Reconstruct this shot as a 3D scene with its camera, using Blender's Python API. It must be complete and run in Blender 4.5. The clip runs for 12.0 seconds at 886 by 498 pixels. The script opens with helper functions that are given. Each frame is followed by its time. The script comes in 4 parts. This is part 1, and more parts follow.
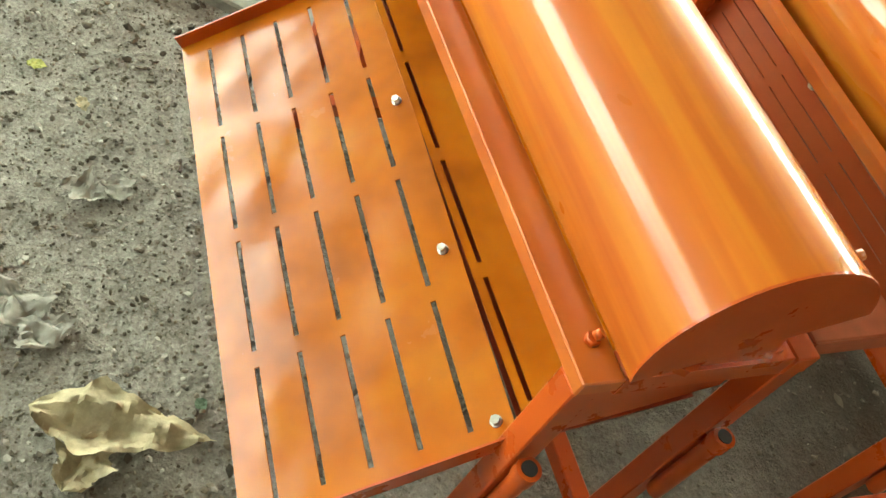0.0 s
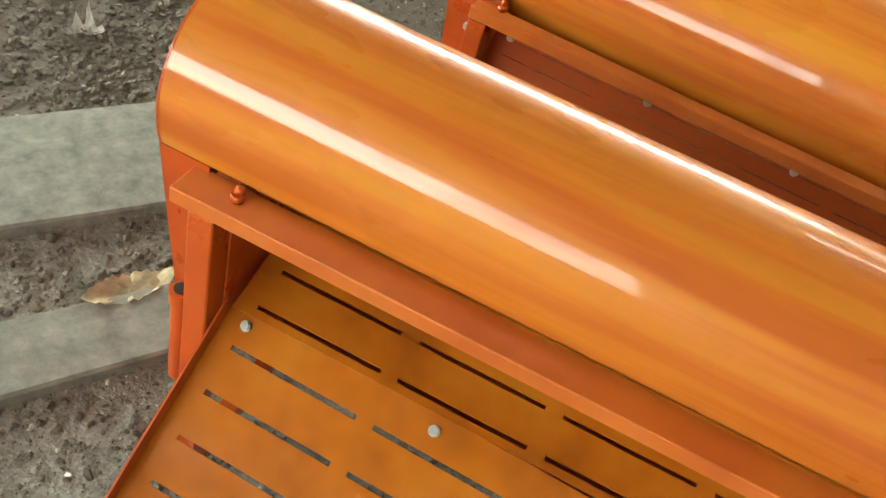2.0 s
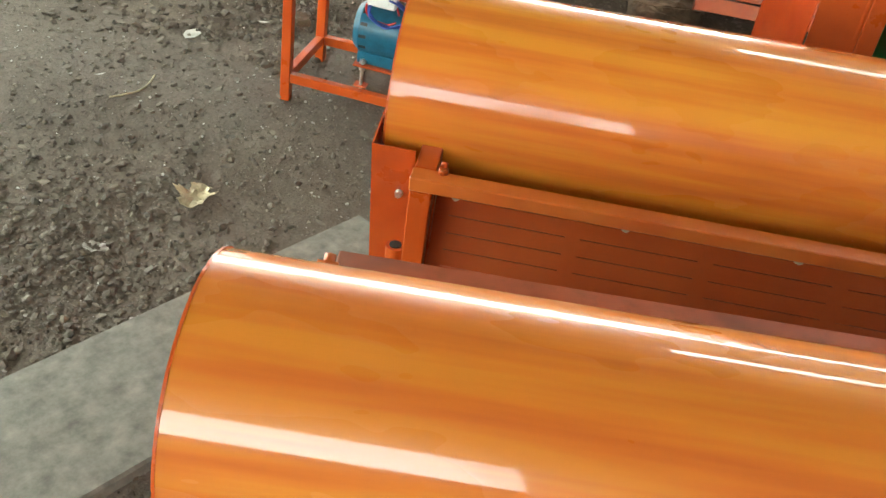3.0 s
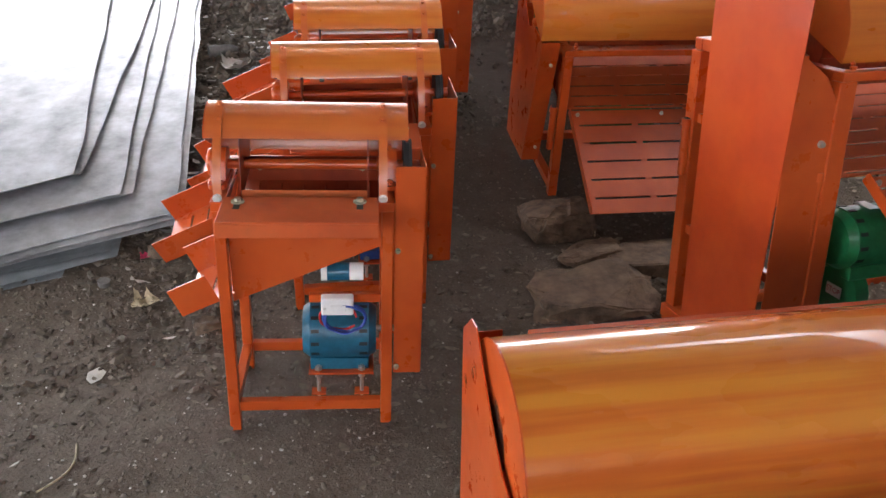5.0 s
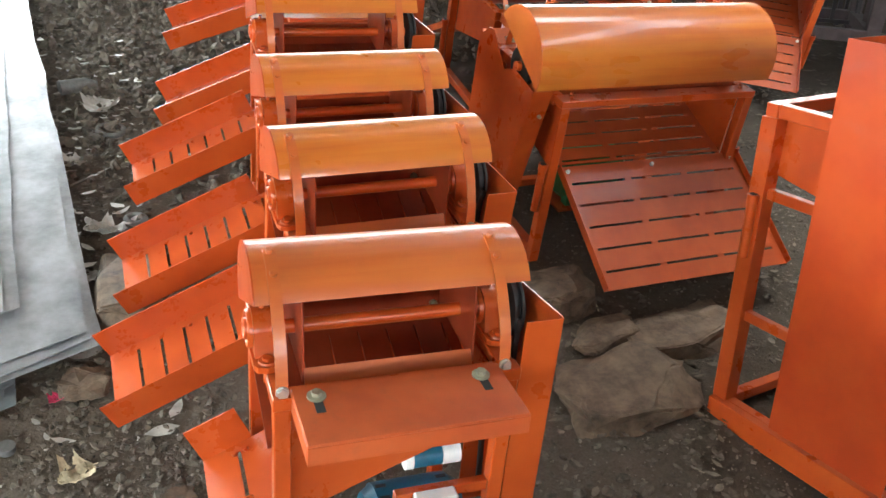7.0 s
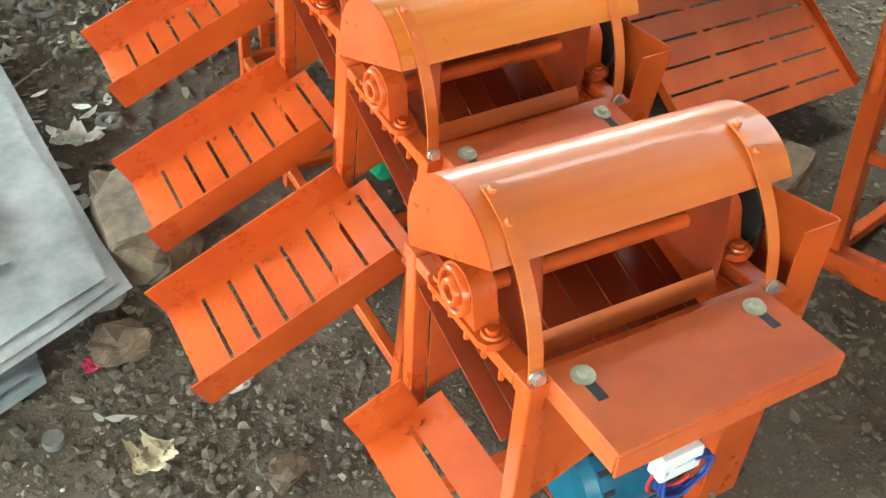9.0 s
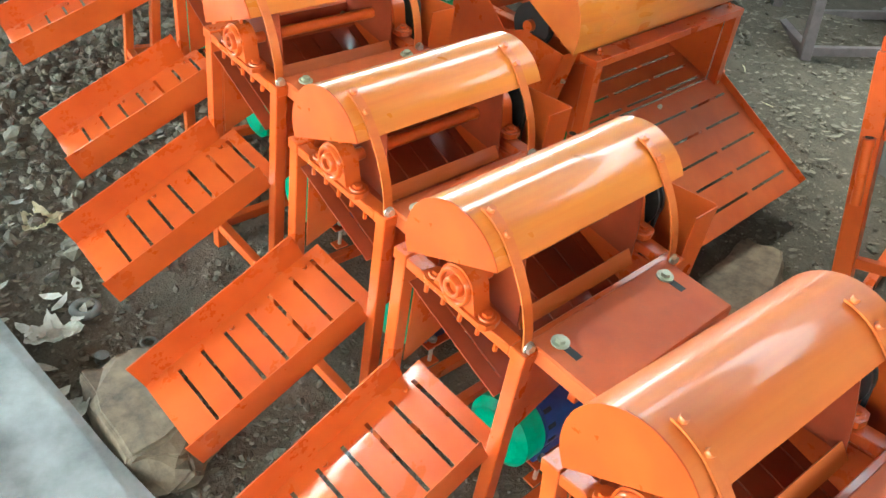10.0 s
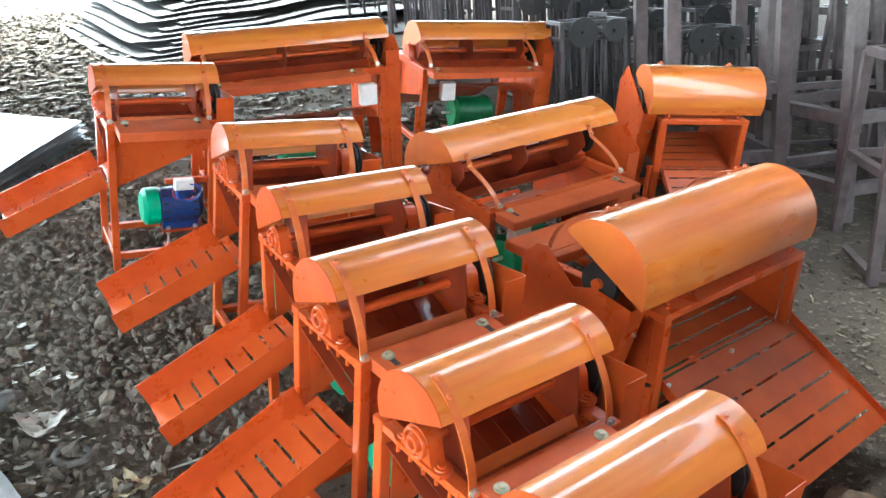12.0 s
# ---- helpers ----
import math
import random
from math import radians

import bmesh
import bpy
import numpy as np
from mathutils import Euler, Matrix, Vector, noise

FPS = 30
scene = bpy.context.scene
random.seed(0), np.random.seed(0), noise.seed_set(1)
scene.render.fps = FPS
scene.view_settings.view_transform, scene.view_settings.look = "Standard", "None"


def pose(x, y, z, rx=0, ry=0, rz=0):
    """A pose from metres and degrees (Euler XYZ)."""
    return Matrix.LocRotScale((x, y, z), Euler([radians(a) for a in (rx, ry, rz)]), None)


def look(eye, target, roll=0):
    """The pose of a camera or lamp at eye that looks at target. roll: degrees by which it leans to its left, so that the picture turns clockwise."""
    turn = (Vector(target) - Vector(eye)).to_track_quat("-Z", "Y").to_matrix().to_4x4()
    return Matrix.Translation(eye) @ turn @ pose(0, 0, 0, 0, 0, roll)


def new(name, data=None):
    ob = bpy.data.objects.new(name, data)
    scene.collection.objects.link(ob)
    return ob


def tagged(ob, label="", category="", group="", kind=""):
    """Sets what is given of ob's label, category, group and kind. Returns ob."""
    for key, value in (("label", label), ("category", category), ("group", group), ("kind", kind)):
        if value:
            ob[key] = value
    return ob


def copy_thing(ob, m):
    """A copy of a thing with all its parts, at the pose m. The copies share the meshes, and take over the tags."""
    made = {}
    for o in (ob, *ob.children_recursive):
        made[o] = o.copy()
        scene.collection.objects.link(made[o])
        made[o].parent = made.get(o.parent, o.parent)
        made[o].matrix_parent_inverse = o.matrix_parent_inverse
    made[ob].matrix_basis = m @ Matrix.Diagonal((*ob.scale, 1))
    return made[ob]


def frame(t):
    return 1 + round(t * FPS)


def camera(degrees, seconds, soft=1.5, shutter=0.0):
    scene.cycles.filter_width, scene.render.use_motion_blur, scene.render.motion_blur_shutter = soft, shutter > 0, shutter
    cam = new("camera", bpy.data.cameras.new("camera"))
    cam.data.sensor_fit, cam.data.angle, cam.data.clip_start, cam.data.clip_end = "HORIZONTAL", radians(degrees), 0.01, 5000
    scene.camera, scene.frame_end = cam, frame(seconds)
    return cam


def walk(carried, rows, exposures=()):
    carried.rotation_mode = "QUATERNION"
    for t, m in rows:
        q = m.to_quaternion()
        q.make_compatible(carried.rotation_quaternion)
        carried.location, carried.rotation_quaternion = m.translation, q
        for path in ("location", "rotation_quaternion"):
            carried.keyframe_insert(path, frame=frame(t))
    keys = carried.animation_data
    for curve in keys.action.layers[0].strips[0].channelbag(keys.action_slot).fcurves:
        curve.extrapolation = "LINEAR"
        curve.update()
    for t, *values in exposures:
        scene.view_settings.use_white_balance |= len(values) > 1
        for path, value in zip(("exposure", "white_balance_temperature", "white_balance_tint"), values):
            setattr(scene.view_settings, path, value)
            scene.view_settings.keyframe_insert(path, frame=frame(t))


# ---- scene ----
cam = camera(54.55, 12.0)
PATH = [
(0, (2.110, -2.201, 1.312), (0.929, -1.521, -0.152), 28.5),
    (0.5, (1.953, -2.309, 1.260), (0.888, -1.492, -0.223), 29.8),
    (1, (1.669, -2.299, 1.276), (0.807, -1.388, -0.281), 24.7),
    (1.5, (1.380, -2.387, 1.320), (0.784, -1.244, -0.209), 25.1),
    (2, (1.269, -2.477, 1.341), (0.755, -1.090, -0.005), 18.3),
    (2.5, (1.104, -2.373, 1.325), (0.699, -0.880, 0.058), 13.5),
    (3, (0.930, -2.278, 1.325), (0.677, -0.681, 0.147), 8.8),
    (3.5, (0.669, -2.310, 1.412), (0.609, -0.559, 0.447), 5.3),
    (3.7, (0.597, -2.337, 1.436), (0.566, -0.540, 0.558), 4.5),
    (5.3, (0.366, -1.875, 1.523), (0.552, -0.068, 0.685), 0.4),
    (5.5, (0.320, -1.794, 1.521), (0.559, 0.001, 0.672), 1.4),
    (6, (0.076, -1.513, 1.551), (0.529, 0.256, 0.735), 3.9),
    (6.5, (-0.108, -1.322, 1.589), (0.486, 0.399, 0.762), 4.6),
    (6.7, (-0.123, -1.260, 1.597), (0.474, 0.448, 0.746), 3.7),
    (8.3, (-0.495, -0.969, 1.602), (0.300, 0.605, 0.660), 2.6),
    (8.5, (-0.512, -0.907, 1.576), (0.297, 0.619, 0.568), 2.4),
    (9, (-0.470, -0.589, 1.508), (0.319, 0.808, 0.313), 0.9),
    (9.5, (-0.471, -0.383, 1.553), (0.420, 0.956, 0.364), 0.7),
    (10, (-0.689, -0.256, 1.649), (0.397, 1.057, 0.602), -0.2),
    (10.5, (-0.776, -0.218, 1.753), (0.377, 1.177, 0.900), -2.2),
    (11, (-0.743, -0.220, 1.786), (0.346, 1.298, 1.071), -4.2),
    (11.5, (-0.706, -0.226, 1.800), (0.378, 1.330, 1.165), -4.4),
    (12, (-0.712, -0.244, 1.809), (0.393, 1.311, 1.206), -3.9),
]
walk(cam, [(t, look(eye, target, roll)) for t, eye, target, roll in PATH], [(0, 5.1, 8000, -13), (1, 4.9, 7300, -14), (2, 4.65, 7600, -6), (3.5, 4.6, 6900, -4), (5.5, 3.75, 6500, 18), (6.5, 4.25, 6400, 8), (8.5, 4.55, 6500, -6), (9.5, 4.9, 6200, -12), (10.5, 4.9, 5850, -14), (12, 4.6, 5800, -1)])

# ---- world and light ----
world = bpy.data.worlds.new("world")
scene.world = world
world.use_nodes = True
wn = world.node_tree
sky = wn.nodes.new("ShaderNodeTexSky")
sky.sky_type, sky.sun_disc = "NISHITA", False
sky.sun_elevation, sky.sun_rotation = radians(65), radians(-29)
sky.air_density, sky.dust_density, sky.ozone_density = 1.0, 4.0, 1.0
wn.nodes["Background"].inputs["Strength"].default_value = 0.15
haze = wn.nodes.new("ShaderNodeHueSaturation")
haze.inputs["Saturation"].default_value = 0.3
wn.links.new(sky.outputs["Color"], haze.inputs["Color"])
wn.links.new(haze.outputs["Color"], wn.nodes["Background"].inputs["Color"])
sun = new("sun", bpy.data.lights.new("sun", "SUN"))
sun.data.energy, sun.data.angle, sun.data.color = 0.5, radians(35), (1.0, 0.96, 0.9)
sun.matrix_world = look((0, 0, 0), (0.2, -0.36, -0.91))


# ---- materials ----
def material(name):
    m = bpy.data.materials.new(name)
    m.use_nodes = True
    return m, m.node_tree.nodes, m.node_tree.links, m.node_tree.nodes["Principled BSDF"]


def noise_tex(n, l, scale, detail=4.0, rough=0.55, stretch=None, coord="Object"):
    co = n.new("ShaderNodeTexCoord")
    t = n.new("ShaderNodeTexNoise")
    t.inputs["Scale"].default_value, t.inputs["Detail"].default_value, t.inputs["Roughness"].default_value = scale, detail, rough
    if stretch:
        mp = n.new("ShaderNodeMapping")
        mp.inputs["Scale"].default_value = stretch
        l.new(co.outputs[coord], mp.inputs["Vector"])
        l.new(mp.outputs["Vector"], t.inputs["Vector"])
    else:
        l.new(co.outputs[coord], t.inputs["Vector"])
    return t.outputs["Fac"]


def ramp(n, l, fac, stops):
    r = n.new("ShaderNodeValToRGB")
    e = r.color_ramp.elements
    while len(e) < len(stops):
        e.new(0.5)
    for k, (p, c) in enumerate(stops):
        e[k].position, e[k].color = p, (*c, 1)
    l.new(fac, r.inputs["Fac"])
    return r.outputs["Color"]


def mix(n, l, fac, a, b, kind="MIX"):
    m = n.new("ShaderNodeMixRGB")
    m.blend_type = kind
    for k, v in enumerate((fac, a, b)):
        if isinstance(v, bpy.types.NodeSocket):
            l.new(v, m.inputs[k])
        else:
            m.inputs[k].default_value = v if k == 0 else (*v, 1)
    return m.outputs["Color"]


def bump(n, l, height, strength, distance, onto=None):
    b = n.new("ShaderNodeBump")
    b.inputs["Strength"].default_value, b.inputs["Distance"].default_value = strength, distance
    l.new(height, b.inputs["Height"])
    if onto is not None:
        l.new(onto, b.inputs["Normal"])
    return b.outputs["Normal"]


def paint(name, base, dark, light, rough, stretch=None, wave=0.25, dirt=0.25, coat=0.0, uneven=0.15, spec=0.5):
    """Gloss enamel on sheet steel: thin patchy coat, dust, small ripples."""
    m, n, l, p = material(name)
    patch = noise_tex(n, l, 5.0, 3.0, 0.6, stretch)
    c = ramp(n, l, patch, [(0.36, dark), (0.5, base), (0.63, light)])
    if stretch:
        brush = noise_tex(n, l, 26.0, 3.0, 0.6, (0.05, 1.0, 1.0))
        c = mix(n, l, 0.5, c, ramp(n, l, brush, [(0.38, dark), (0.5, base), (0.62, light)]))
    dust = noise_tex(n, l, 38.0, 6.0, 0.7)
    c = mix(n, l, ramp(n, l, dust, [(0.5, (0, 0, 0)), (0.8, (dirt, dirt, dirt))]), c, (0.22, 0.09, 0.045))
    l.new(c, p.inputs["Base Color"])
    rr = ramp(n, l, noise_tex(n, l, 11.0, 5.0, 0.65), [(0.3, (rough, rough, rough)), (0.8, (rough + uneven,) * 3)])
    l.new(rr, p.inputs["Roughness"])
    a = bump(n, l, noise_tex(n, l, 3.0, 2.0, 0.5, stretch), wave, 0.02)
    if not stretch:
        a = bump(n, l, noise_tex(n, l, 9.0, 1.0, 0.4), wave * 0.5, 0.012, a)
    l.new(bump(n, l, noise_tex(n, l, 240.0, 2.0, 0.5), 0.06, 0.001, a), p.inputs["Normal"])
    p.inputs["Specular IOR Level"].default_value = spec
    p.inputs["Coat Weight"].default_value, p.inputs["Coat Roughness"].default_value, p.inputs["Coat IOR"].default_value = coat, 0.05, 1.5
    if stretch and coat > 0.5:
        worn = noise_tex(n, l, 4.5, 4.0, 0.6, (0.4, 1.0, 1.0))
        l.new(ramp(n, l, worn, [(0.4, (0.2, 0.2, 0.2)), (0.56, (coat, coat, coat))]), p.inputs["Coat Weight"])
        l.new(ramp(n, l, worn, [(0.35, (rough + 0.16,) * 3), (0.65, (rough - 0.06,) * 3)]), p.inputs["Roughness"])
    return m


HOOD = paint("hood_enamel", (0.6, 0.162, 0.024), (0.47, 0.1, 0.018), (0.66, 0.25, 0.032), 0.26, (0.16, 1.3, 1.3), 0.75, 0.03, 1.0, 0.05, 0.2)
SATIN = paint("satin_hood_enamel", (0.57, 0.128, 0.022), (0.51, 0.1, 0.018), (0.61, 0.165, 0.027), 0.36, (0.3, 1.2, 1.2), 0.3, 0.06, 0.3, 0.08, 0.62)
GLOSS = paint("gloss_hood_enamel", (0.61, 0.168, 0.022), (0.52, 0.12, 0.018), (0.66, 0.225, 0.028), 0.28, (0.22, 1.2, 1.2), 0.5, 0.05, 0.9, 0.06, 0.5)
# dark red inner paint, darkened further for the shade inside the housings
INNER = paint("inner_red_shaded", (0.27, 0.04, 0.013), (0.2, 0.028, 0.011), (0.32, 0.05, 0.016), 0.3, None, 0.2, 0.2, 0.2, 0.12, 0.45)
CAP = paint("cap_enamel", (0.58, 0.135, 0.024), (0.52, 0.108, 0.02), (0.61, 0.16, 0.028), 0.3, None, 0.3, 0.1, 0.4, 0.1, 0.5)
PANEL = paint("panel_enamel", (0.5, 0.076, 0.013), (0.43, 0.06, 0.011), (0.54, 0.09, 0.016), 0.25, None, 0.22, 0.08, 0.25, 0.12, 0.36)
DECK = paint("deck_enamel", (0.47, 0.125, 0.012), (0.34, 0.085, 0.01), (0.51, 0.16, 0.016), 0.14, None, 1.0, 0.2, 0.0, 0.18, 0.32)
DULL = paint("dull_red_enamel", (0.44, 0.08, 0.02), (0.38, 0.066, 0.018), (0.48, 0.094, 0.024), 0.35, None, 0.2, 0.25, 0.1, 0.12, 0.32)
PRIMER = paint("primer_red", (0.52, 0.1, 0.03), (0.44, 0.08, 0.026), (0.56, 0.115, 0.035), 0.4, None, 0.1, 0.3, 0.0, 0.12, 0.2)
# panel paint made darker and redder for the shaded side of the guard
REDP = paint("shaded_panel_enamel", (0.47, 0.058, 0.012), (0.41, 0.048, 0.011), (0.5, 0.07, 0.014), 0.28, None, 0.22, 0.1, 0.2, 0.12, 0.36)
STAINED = paint("stained_primer", (0.4, 0.1, 0.05), (0.2, 0.062, 0.036), (0.48, 0.12, 0.06), 0.4, None, 0.2, 0.6, 0.0, 0.15, 0.18)


def plain(name, colour, rough, metal=0.0, vary=0.25, scale=30.0, depth=0.15):
    m, n, l, p = material(name)
    f = noise_tex(n, l, scale, 5.0, 0.65)
    lo, hi = [tuple(min(1, k * v) for v in colour) for k in (1 - vary, 1 + vary)]
    l.new(ramp(n, l, f, [(0.3, lo), (0.7, hi)]), p.inputs["Base Color"])
    p.inputs["Roughness"].default_value, p.inputs["Metallic"].default_value = rough, metal
    l.new(bump(n, l, noise_tex(n, l, scale * 4, 4.0), depth, 0.002), p.inputs["Normal"])
    return m


ZINC = plain("zinc", (0.62, 0.62, 0.58), 0.35, 0.9)
BRASS = plain("yellow_zinc", (0.4, 0.4, 0.3), 0.45, 0.7)
STEEL = plain("dark_primer_steel", (0.085, 0.064, 0.064), 0.5, 0.0, 0.35, 14)
DARKSTEEL = plain("black_steel", (0.055, 0.048, 0.051), 0.5, 0.2, 0.3, 14)
BLACK = plain("black_rubber", (0.018, 0.018, 0.018), 0.6)
BLUE = plain("teal_enamel", (0.012, 0.11, 0.18), 0.35)
NAVY = plain("blue_enamel", (0.012, 0.04, 0.16), 0.4)
GREEN = plain("green_enamel", (0.01, 0.16, 0.055), 0.35)
MINT = plain("mint_plastic", (0.01, 0.42, 0.22), 0.45)
WHITE = plain("white_plastic", (0.78, 0.78, 0.75), 0.45, 0, 0.06)
WIREB = plain("blue_cable", (0.02, 0.06, 0.3), 0.45)
WIRER = plain("red_cable", (0.5, 0.02, 0.02), 0.45)
SHEET = plain("galvanised_sheet", (0.42, 0.44, 0.455), 0.33, 0.55, 0.45, 5.0, 0.35)
SHEETM = plain("dark_grey_sheet", (0.22, 0.25, 0.26), 0.5, 0.35, 0.3, 5.0, 0.1)
SHEETD = plain("dull_sheet_steel", (0.06, 0.06, 0.057), 0.65, 0.0, 0.4, 4.0, 0.1)
BLOCK = plain("unseen_block_wall", (0.16, 0.15, 0.14), 0.9, 0, 0.25, 4.0, 0.4)
CEIL = plain("unseen_roof_sheet", (0.27, 0.26, 0.24), 0.45, 0.5, 0.25, 2.0, 0.1)
SLAB = plain("concrete_slab", (0.18, 0.175, 0.145), 0.85, 0, 0.4, 22.0, 0.5)
ROCK = plain("brown_rock", (0.125, 0.086, 0.054), 0.8, 0, 0.6, 16.0, 1.0)
LEAFM = plain("dry_leaf", (0.42, 0.36, 0.23), 0.8, 0, 0.35, 25.0, 1.0)
LEAFG = plain("grey_leaf", (0.30, 0.285, 0.25), 0.85, 0, 0.3, 25.0, 0.6)
LEAFY = plain("yellow_green_leaf", (0.45, 0.46, 0.14), 0.7, 0, 0.2, 25.0, 0.4)
LEAFGG = plain("dull_green_leaf", (0.13, 0.2, 0.13), 0.8, 0, 0.3, 25.0, 0.4)
PINK = plain("pink_scrap", (0.55, 0.03, 0.1), 0.6)
PLASTIC = plain("white_scrap", (0.42, 0.4, 0.35), 0.6, 0, 0.3, 20.0, 0.4)


def stone_material(name, lo, hi):
    m, n, l, p = material(name)
    g = n.new("ShaderNodeNewGeometry")
    c = ramp(n, l, g.outputs["Random Per Island"], [(0.0, lo), (0.6, tuple((a + b) / 2 for a, b in zip(lo, hi))), (1.0, hi)])
    c = mix(n, l, 0.45, c, ramp(n, l, noise_tex(n, l, 60.0, 4.0), [(0.3, lo), (0.7, hi)]))
    l.new(c, p.inputs["Base Color"])
    p.inputs["Roughness"].default_value = 0.85
    l.new(bump(n, l, noise_tex(n, l, 150.0, 4.0), 0.5, 0.003), p.inputs["Normal"])
    return m


PEBBLE = stone_material("grey_pebble", (0.036, 0.029, 0.021), (0.2, 0.168, 0.125))
CLOD = stone_material("soil_clod", (0.05, 0.04, 0.029), (0.28, 0.24, 0.185))
PALELEAF = stone_material("pale_leaf_litter", (0.035, 0.03, 0.022), (0.42, 0.37, 0.29))
CHIP = stone_material("pale_chip", (0.2, 0.18, 0.15), (0.62, 0.59, 0.53))
LITTER = stone_material("leaf_litter", (0.03, 0.024, 0.017), (0.22, 0.185, 0.135))

m, n, l, p = material("yard_soil")
f1, f2, f3 = noise_tex(n, l, 1.3, 5.0, 0.6), noise_tex(n, l, 14.0, 6.0, 0.7), noise_tex(n, l, 120.0, 4.0, 0.7)
c = ramp(n, l, f1, [(0.35, (0.092, 0.062, 0.036)), (0.65, (0.168, 0.124, 0.076))])
c = mix(n, l, 0.5, c, ramp(n, l, f2, [(0.35, (0.062, 0.048, 0.034)), (0.6, (0.15, 0.12, 0.088)), (0.8, (0.24, 0.205, 0.16))]))
c = mix(n, l, 0.45, c, ramp(n, l, f3, [(0.35, (0.04, 0.033, 0.025)), (0.62, (0.118, 0.1, 0.076)), (0.75, (0.28, 0.25, 0.19))]))
# dry grey dust at the front, lightened for stronger light there; brown soil behind
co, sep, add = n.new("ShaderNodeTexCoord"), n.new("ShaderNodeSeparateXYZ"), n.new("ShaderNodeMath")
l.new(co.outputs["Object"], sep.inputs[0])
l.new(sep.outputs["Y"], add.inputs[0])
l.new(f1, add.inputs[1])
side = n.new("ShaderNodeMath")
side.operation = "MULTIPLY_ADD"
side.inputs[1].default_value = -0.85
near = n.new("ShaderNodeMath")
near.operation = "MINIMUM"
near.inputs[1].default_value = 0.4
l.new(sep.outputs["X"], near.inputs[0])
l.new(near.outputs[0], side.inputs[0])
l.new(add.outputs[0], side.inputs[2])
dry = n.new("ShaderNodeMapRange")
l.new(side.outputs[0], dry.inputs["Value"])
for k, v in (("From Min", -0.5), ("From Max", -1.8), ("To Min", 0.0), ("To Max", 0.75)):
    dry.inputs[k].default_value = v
# soil multiplied darker towards the east: the shade there put into the colour
east_x = n.new("ShaderNodeMath")
east_x.operation = "MULTIPLY_ADD"
east_x.inputs[1].default_value = 0.7
l.new(f1, east_x.inputs[0])
l.new(sep.outputs["X"], east_x.inputs[2])
east_shade = n.new("ShaderNodeMapRange")
l.new(east_x.outputs[0], east_shade.inputs["Value"])
east_shade.inputs["From Min"].default_value, east_shade.inputs["From Max"].default_value = 0.9, 1.9
c = mix(n, l, east_shade.outputs["Result"], c, mix(n, l, 1.0, c, (0.5, 0.47, 0.43), "MULTIPLY"))
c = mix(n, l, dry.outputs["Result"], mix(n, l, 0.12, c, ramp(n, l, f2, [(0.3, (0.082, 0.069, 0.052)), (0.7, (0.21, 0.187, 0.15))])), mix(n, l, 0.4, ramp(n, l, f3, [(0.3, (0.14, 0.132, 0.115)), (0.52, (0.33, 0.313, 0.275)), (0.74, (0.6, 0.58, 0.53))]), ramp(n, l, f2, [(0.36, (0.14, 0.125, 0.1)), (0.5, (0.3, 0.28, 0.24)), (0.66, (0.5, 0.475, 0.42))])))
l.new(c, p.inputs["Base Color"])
p.inputs["Roughness"].default_value = 0.92
a = bump(n, l, f2, 0.7, 0.03)
l.new(bump(n, l, f3, 0.8, 0.006, a), p.inputs["Normal"])
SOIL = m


# ---- mesh helpers ----
def box(bm, x0, x1, y0, y1, z0, z1, bev=0.0, m=None):
    r = bmesh.ops.create_cube(bm, size=1.0, matrix=Matrix.Translation(((x0 + x1) / 2, (y0 + y1) / 2, (z0 + z1) / 2)) @ Matrix.Diagonal((x1 - x0, y1 - y0, z1 - z0, 1)))
    vs = r["verts"]
    if bev:
        es = list({e for v in vs for e in v.link_edges})
        vs = list({v for f in bmesh.ops.bevel(bm, geom=es, offset=bev, segments=1, affect="EDGES")["faces"] for v in f.verts} | {v for v in vs if v.is_valid})
    if m is not None:
        bmesh.ops.transform(bm, matrix=m, verts=vs)
    return bm


def along(p0, p1, up=(0, 0, 1)):
    p0, p1 = Vector(p0), Vector(p1)
    d = (p1 - p0).normalized()
    u = Vector(up)
    if abs(d.dot(u)) > 0.98:
        u = Vector((0, 1, 0))
    s = d.cross(u).normalized()
    u = s.cross(d)
    m = Matrix((s, d, u)).transposed().to_4x4()
    m.translation = (p0 + p1) / 2
    return m, (p1 - p0).length


def bar(bm, p0, p1, w, h, bev=0.002, up=(0, 0, 1)):
    """A square tube or flat from p0 to p1."""
    m, L = along(p0, p1, up)
    return box(bm, -w / 2, w / 2, -L / 2, L / 2, -h / 2, h / 2, bev, m)


def rod(bm, p0, p1, r, seg=12, r2=None):
    m, L = along(p0, p1)
    q = bmesh.ops.create_cone(bm, cap_ends=True, segments=seg, radius1=r, radius2=r if r2 is None else r2, depth=L, matrix=m @ pose(0, 0, 0, -90))
    for fc in {fc for v in q["verts"] for fc in v.link_faces}:
        fc.smooth = len(fc.verts) == 4
    return bm


def prism(bm, pts, axis, a, b, smooth=False):
    """A flat outline, drawn in the two other axes, pushed along axis from a to b."""
    def at(p, q):
        return {"x": (q, p[0], p[1]), "y": (p[0], q, p[1]), "z": (p[0], p[1], q)}[axis]
    lo, hi = [bm.verts.new(at(p, a)) for p in pts], [bm.verts.new(at(p, b)) for p in pts]
    k = len(pts)
    for i in range(k):
        bm.faces.new((lo[i], lo[(i + 1) % k], hi[(i + 1) % k], hi[i])).smooth = smooth
    bm.faces.new(lo[::-1]), bm.faces.new(hi)
    return bm


